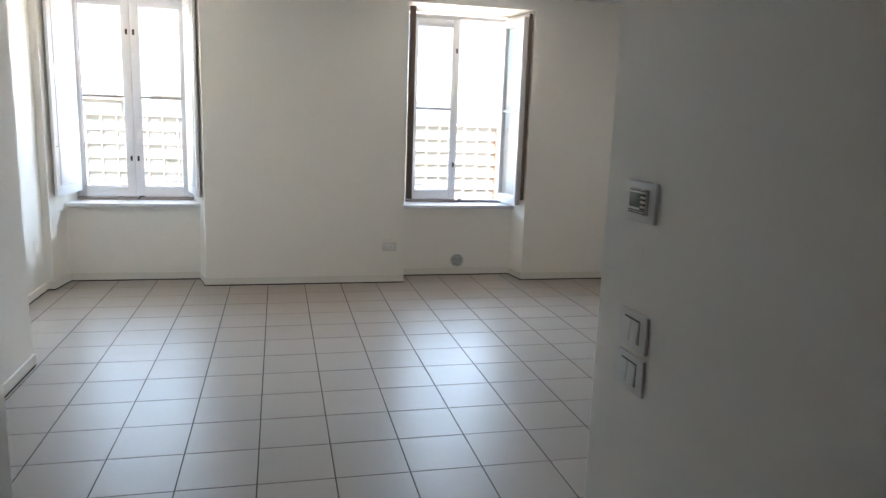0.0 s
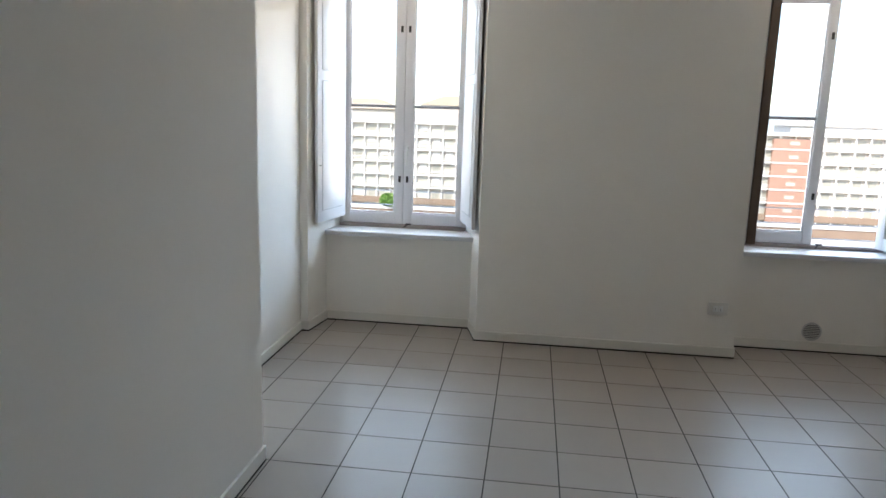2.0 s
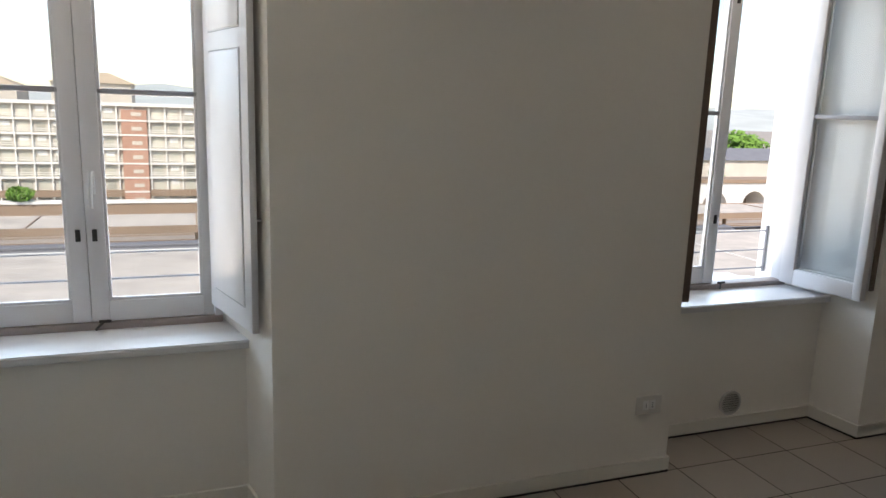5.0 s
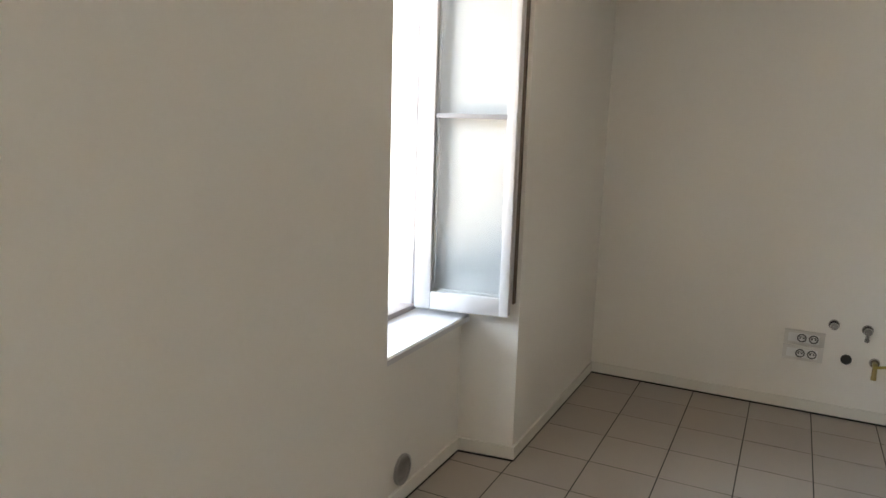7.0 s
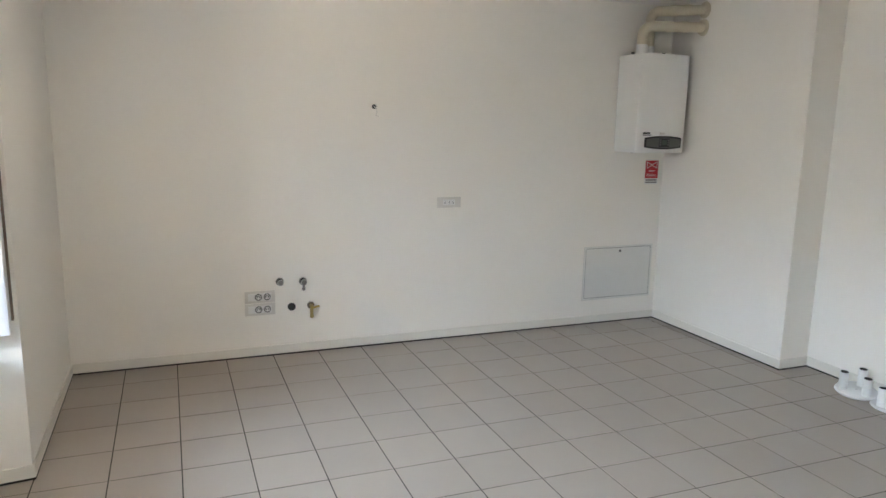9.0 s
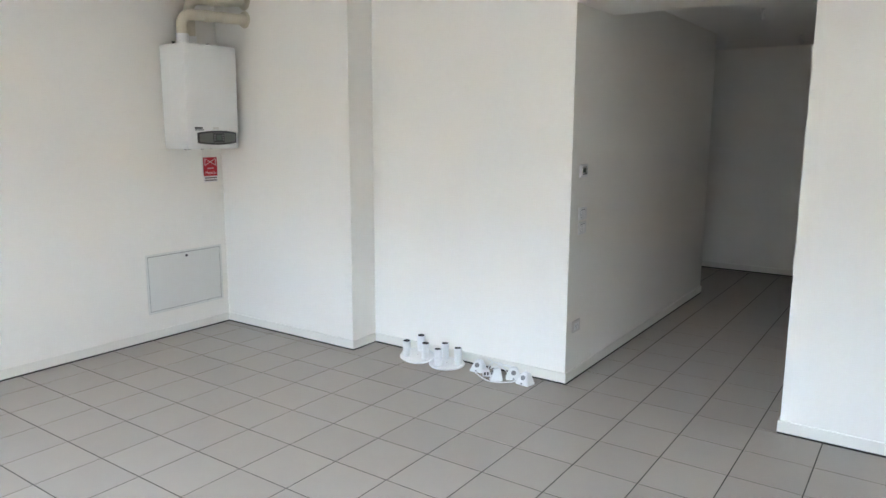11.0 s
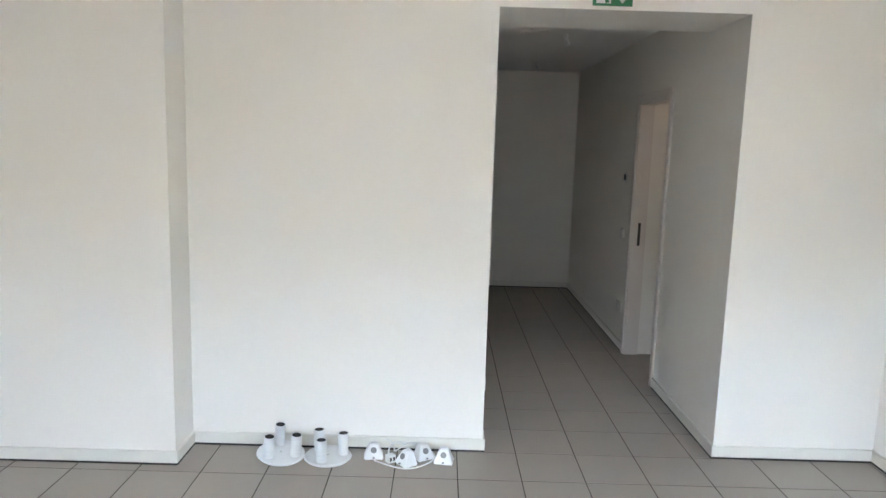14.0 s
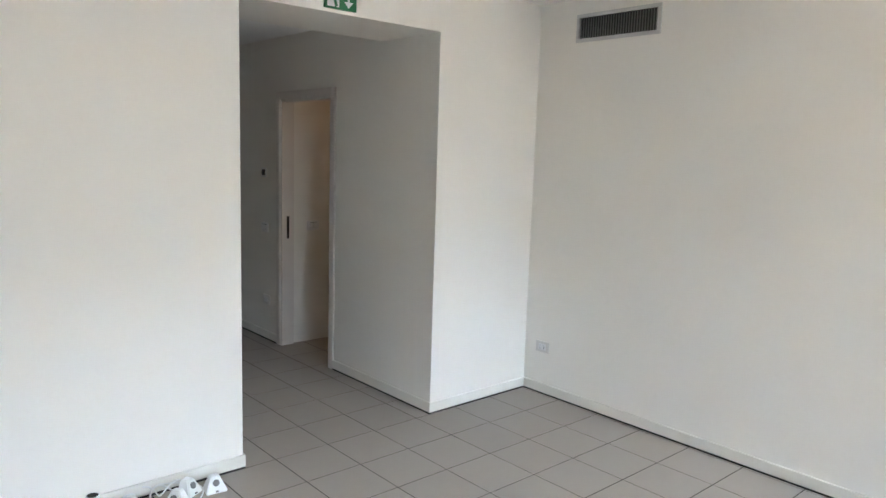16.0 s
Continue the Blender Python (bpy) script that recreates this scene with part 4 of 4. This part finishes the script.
for y in (91, 93, 98.6, 100.6, 119.5, 121, 124, 126, 131, 133):
    box(bm, -170, 170, y - 0.07, y + 0.07, GROUND, GROUND + 0.18)
tagged(solid("rails", bm, rust_brown, "rusty rails on the gravel", "rails"), kind="stuff")

ob = thing("retaining_wall", (0, 140, GROUND), "low brown retaining wall along the tracks", "wall")
bm = bmesh.new()
box(bm, -170, 77, 0, 1.2, 0, 4.4)
part("wall", bm, rust_brown, ob, smooth=False)
bm = bmesh.new()
box(bm, -170, 77, -0.2, 1.4, 4.4, 4.9)
part("coping", bm, slab_white, ob, smooth=False)

# viaduct with arches
ob = thing("viaduct", (149.4, 142, GROUND), "pale stone viaduct with dark round arches", "bridge")
step, r, h = 12.0, 3.6, 7.2
for k in range(12):
    bm = bmesh.new()
    cx = -72 + k * step + 6
    xs = [cx - step / 2] + [cx + r * math.cos(math.pi - a * math.pi / 14) for a in range(15)] + [cx + step / 2]
    zs = [0] + [1.6 + r * math.sin(a * math.pi / 14) for a in range(15)] + [0]
    for j in range(1, 15):
        quad = [(xs[j], zs[j]), (xs[j + 1], zs[j + 1]), (xs[j + 1], h), (xs[j], h)]
        vs = [[bm.verts.new((x, d, z)) for x, z in quad] for d in (0, 7)]
        bm.faces.new(vs[0]), bm.faces.new(vs[1][::-1])
        for i in range(4):
            bm.faces.new((vs[0][i], vs[1][i], vs[1][(i + 1) % 4], vs[0][(i + 1) % 4]))
    box(bm, cx - step / 2, cx - r, 0, 7, 0, h)
    box(bm, cx + r, cx + step / 2, 0, 7, 0, h)
    part("arch", bm, slab_white, ob, smooth=False)
bm = bmesh.new()
box(bm, -72, 72, 6.5, 7.2, 0, 5.4)
part("infill", bm, rust_brown, ob, "brown back of the arches", smooth=False)
bm = bmesh.new()
box(bm, -72, 72, -0.3, 7.3, h, h + 0.9)
part("parapet", bm, rust_brown, ob, smooth=False)


def hall(x, y, w, d, z, roof, walls, label):
    b = thing("station_hall", (x, y, GROUND), label, "building")
    bm = bmesh.new()
    box(bm, -w / 2, w / 2, 0, d, 0, z)
    wl = part("wall", bm, walls, b, smooth=False)
    bm = bmesh.new()
    rise = min(d * 0.22, 3.4)
    low = [bm.verts.new(c) for c in ((-w / 2 - 0.8, -0.8, z), (w / 2 + 0.8, -0.8, z), (w / 2 + 0.8, d + 0.8, z), (-w / 2 - 0.8, d + 0.8, z))]
    west, east = (bm.verts.new((sx * (w / 2 - d * 0.42), d / 2, z + rise)) for sx in (-1, 1))
    bm.faces.new(low[::-1])
    for face in ((low[0], low[1], east, west), (low[1], low[2], east), (low[2], low[3], west, east), (low[3], low[0], west)):
        bm.faces.new(face)
    part("roof", bm, roof, b, smooth=False)
    for k in range(int(w / 5)):
        for s in range(max(1, int(z / 5))):
            bm = bmesh.new()
            cx = -w / 2 + 2.5 + k * 5
            box(bm, cx - 0.8, cx + 0.8, -0.1, 0.1, s * 4.5 + 1.5, s * 4.5 + 3.6)
            part("window", bm, dark_window, wl, smooth=False)


hall(175, 188, 130, 22, 9.5, slate_grey, stone_pale, "long low hall with a dark slate roof")
hall(190, 320, 60, 24, 26, slab_white, slab_white, "pale multi-storey building behind the hall")
hall(118, 300, 34, 20, 24, roof_pale, slab_white, "white building beside a slim tower")
hall(-60, 230, 30, 16, 25, roof_tile, render_beige, "house with a terracotta roof behind the block")
hall(-28, 245, 22, 16, 27, roof_tile, stone_pale, "house with a terracotta roof above the block")
hall(12, 260, 16, 16, 25.5, roof_tile, render_beige, "small house with a terracotta roof")
ob = thing("tower", (142, 290, GROUND), "slim white square tower with a flat cap", "tower")
bm = bmesh.new()
box(bm, -3, 3, -3, 3, 0, 30)
part("shaft", bm, slab_white, ob, smooth=False)
bm = bmesh.new()
box(bm, -4, 4, -4, 4, 30, 31)
part("cap", bm, slab_white, ob, smooth=False)
ob = thing("lamp_mast", (104, 132, GROUND), "tall thin white yard lamp mast", "mast")
bm = bmesh.new()
tube(bm, (0, 0, 0), (0, 0, 22), 0.22, 0.12, n=10)
part("pole", bm, slab_white, ob)
bm = bmesh.new()
box(bm, -1.6, 1.6, -0.3, 0.3, 22, 22.6)
part("lamp_arm", bm, slab_white, ob)


def bush(x, y, z, r, label, name="tree", trunk=0.0):
    ob = thing(name, (x, y, z), label, "tree" if trunk else "bush")
    if trunk:
        bm = bmesh.new()
        tube(bm, (0, 0, 0), (0, 0, trunk + r * 0.5), 0.35, 0.18, n=8)
        for a in range(4):
            tube(bm, (0, 0, trunk * 0.7), (r * 0.5 * math.cos(a * 1.6), r * 0.5 * math.sin(a * 1.6), trunk + r * 0.5), 0.16, 0.05, n=6)
        part("trunk", bm, rust_brown, ob)
    verts, faces = [], []
    for k in range(900):
        d = Vector((random.gauss(0, 1), random.gauss(0, 1), random.gauss(0, 1))).normalized() * r * random.uniform(0.55, 1.0)
        d.z *= 0.62
        lump = 1 + 0.25 * noise.noise(d * (2.0 / r))
        c = d * lump + Vector((0, 0, trunk + r * 0.55))
        u = Vector((random.gauss(0, 1), random.gauss(0, 1), random.gauss(0, 1))).normalized() * r * 0.11
        w = u.orthogonal().normalized() * r * 0.08
        i = len(verts)
        verts += [c - u, c + w, c + u, c - w]
        faces.append((i, i + 1, i + 2, i + 3))
    me = bpy.data.meshes.new("crown")
    me.from_pydata([tuple(v) for v in verts], [], faces)
    me.materials.append(leaf_green)
    cr = new("crown", me)
    cr.parent = ob


bush(-28, 140.6, GROUND + 4.9, 2.2, "bright green bush on the retaining wall", "bush")
bush(191, 216, GROUND, 8.0, "leafy green tree behind the slate-roofed hall", trunk=9)
bush(201, 221, GROUND, 7.0, "leafy green tree beside a larger tree", trunk=9)
bush(121.5, 145, GROUND + 8.1, 2.0, "green shrub growing on the viaduct", "bush")

bm = bmesh.new()
cols, rows = 90, 8
grid = []
for j in range(rows):
    row = []
    for i in range(cols):
        x = -2200 + i * 50
        f = j / (rows - 1)
        ridge = 58 + 60 * noise.noise(Vector((x * 0.0016, 3.1, 0))) + 20 * noise.noise(Vector((x * 0.007, 7.7, 0)))
        row.append(bm.verts.new((x, 1100 + 700 * f, GROUND - 2 + max(12, ridge) * math.sin(f * math.pi * 0.5))))
    grid.append(row)
for j in range(rows - 1):
    for i in range(cols - 1):
        bm.faces.new((grid[j][i], grid[j][i + 1], grid[j + 1][i + 1], grid[j + 1][i]))
solid("backdrop_hills", bm, hill_haze_green, "green hills in the distance, haze painted into their colour", "hills", smooth=True)

# ---- floor tiles ----
PITCH, TX, TY = 1 / 3, 0.36, 6.66


def tile_mesh():
    h, e, t = PITCH / 2 - 0.0029, 0.0010, 0.008
    v = [(-h + e, -h + e, 0), (h - e, -h + e, 0), (h - e, h - e, 0), (-h + e, h - e, 0), (-h, -h, -e), (h, -h, -e), (h, h, -e), (-h, h, -e), (-h, -h, -t), (h, -h, -t), (h, h, -t), (-h, h, -t)]
    f = [(0, 1, 2, 3)]
    for a, b in ((4, 0), (8, 4)):
        f += [(a + i, a + (i + 1) % 4, b + (i + 1) % 4, b + i) for i in range(4)]
    return v, f


tile_v, tile_f = tile_mesh()
tile_me = bpy.data.meshes.new("tile")
tile_me.from_pydata(tile_v, [], tile_f)
tile_me.materials.append(tile_glaze)


def on_floor(x, y):
    q = PITCH / 2 - 0.005
    zones = ((W1, E, S, N), (W2, W1, VN, NW), (-1.43, -0.2, NW, 7.28), (1.6, 2.83, N, 7.28), (OPW, OPE, END, S), (OPE, 3.0, END, CORNER), (-1.8, OPW, DOOR_S, 1.34))
    return any(x + q > a and x - q < b and y + q > c and y - q < d for a, b, c, d in zones)


rest_v, rest_f = [], []
for j in range(-32, 6):
    for i in range(-7, 14):
        x, y = TX + (i + 0.5) * PITCH, TY + (j + 0.5) * PITCH
        if not on_floor(x, y):
            continue
        if y > S - 0.3:
            t = new("tile", tile_me)
            t.parent, t.location = floor, (x, y, random.uniform(-0.0004, 0.0))
            t.rotation_euler = (random.gauss(0, 0.0006), random.gauss(0, 0.0006), 0)
        else:
            k = len(rest_v)
            rest_v += [(x + a, y + b, c) for a, b, c in tile_v]
            rest_f += [tuple(k + n for n in f) for f in tile_f]
me = bpy.data.meshes.new("passage_tiles")
me.from_pydata(rest_v, [], rest_f)
me.materials.append(tile_glaze)
pt = new("passage_tiles", me)
pt.parent = floor
tagged(pt, "grey-beige square ceramic tiles of the passage", "", "", "stuff")
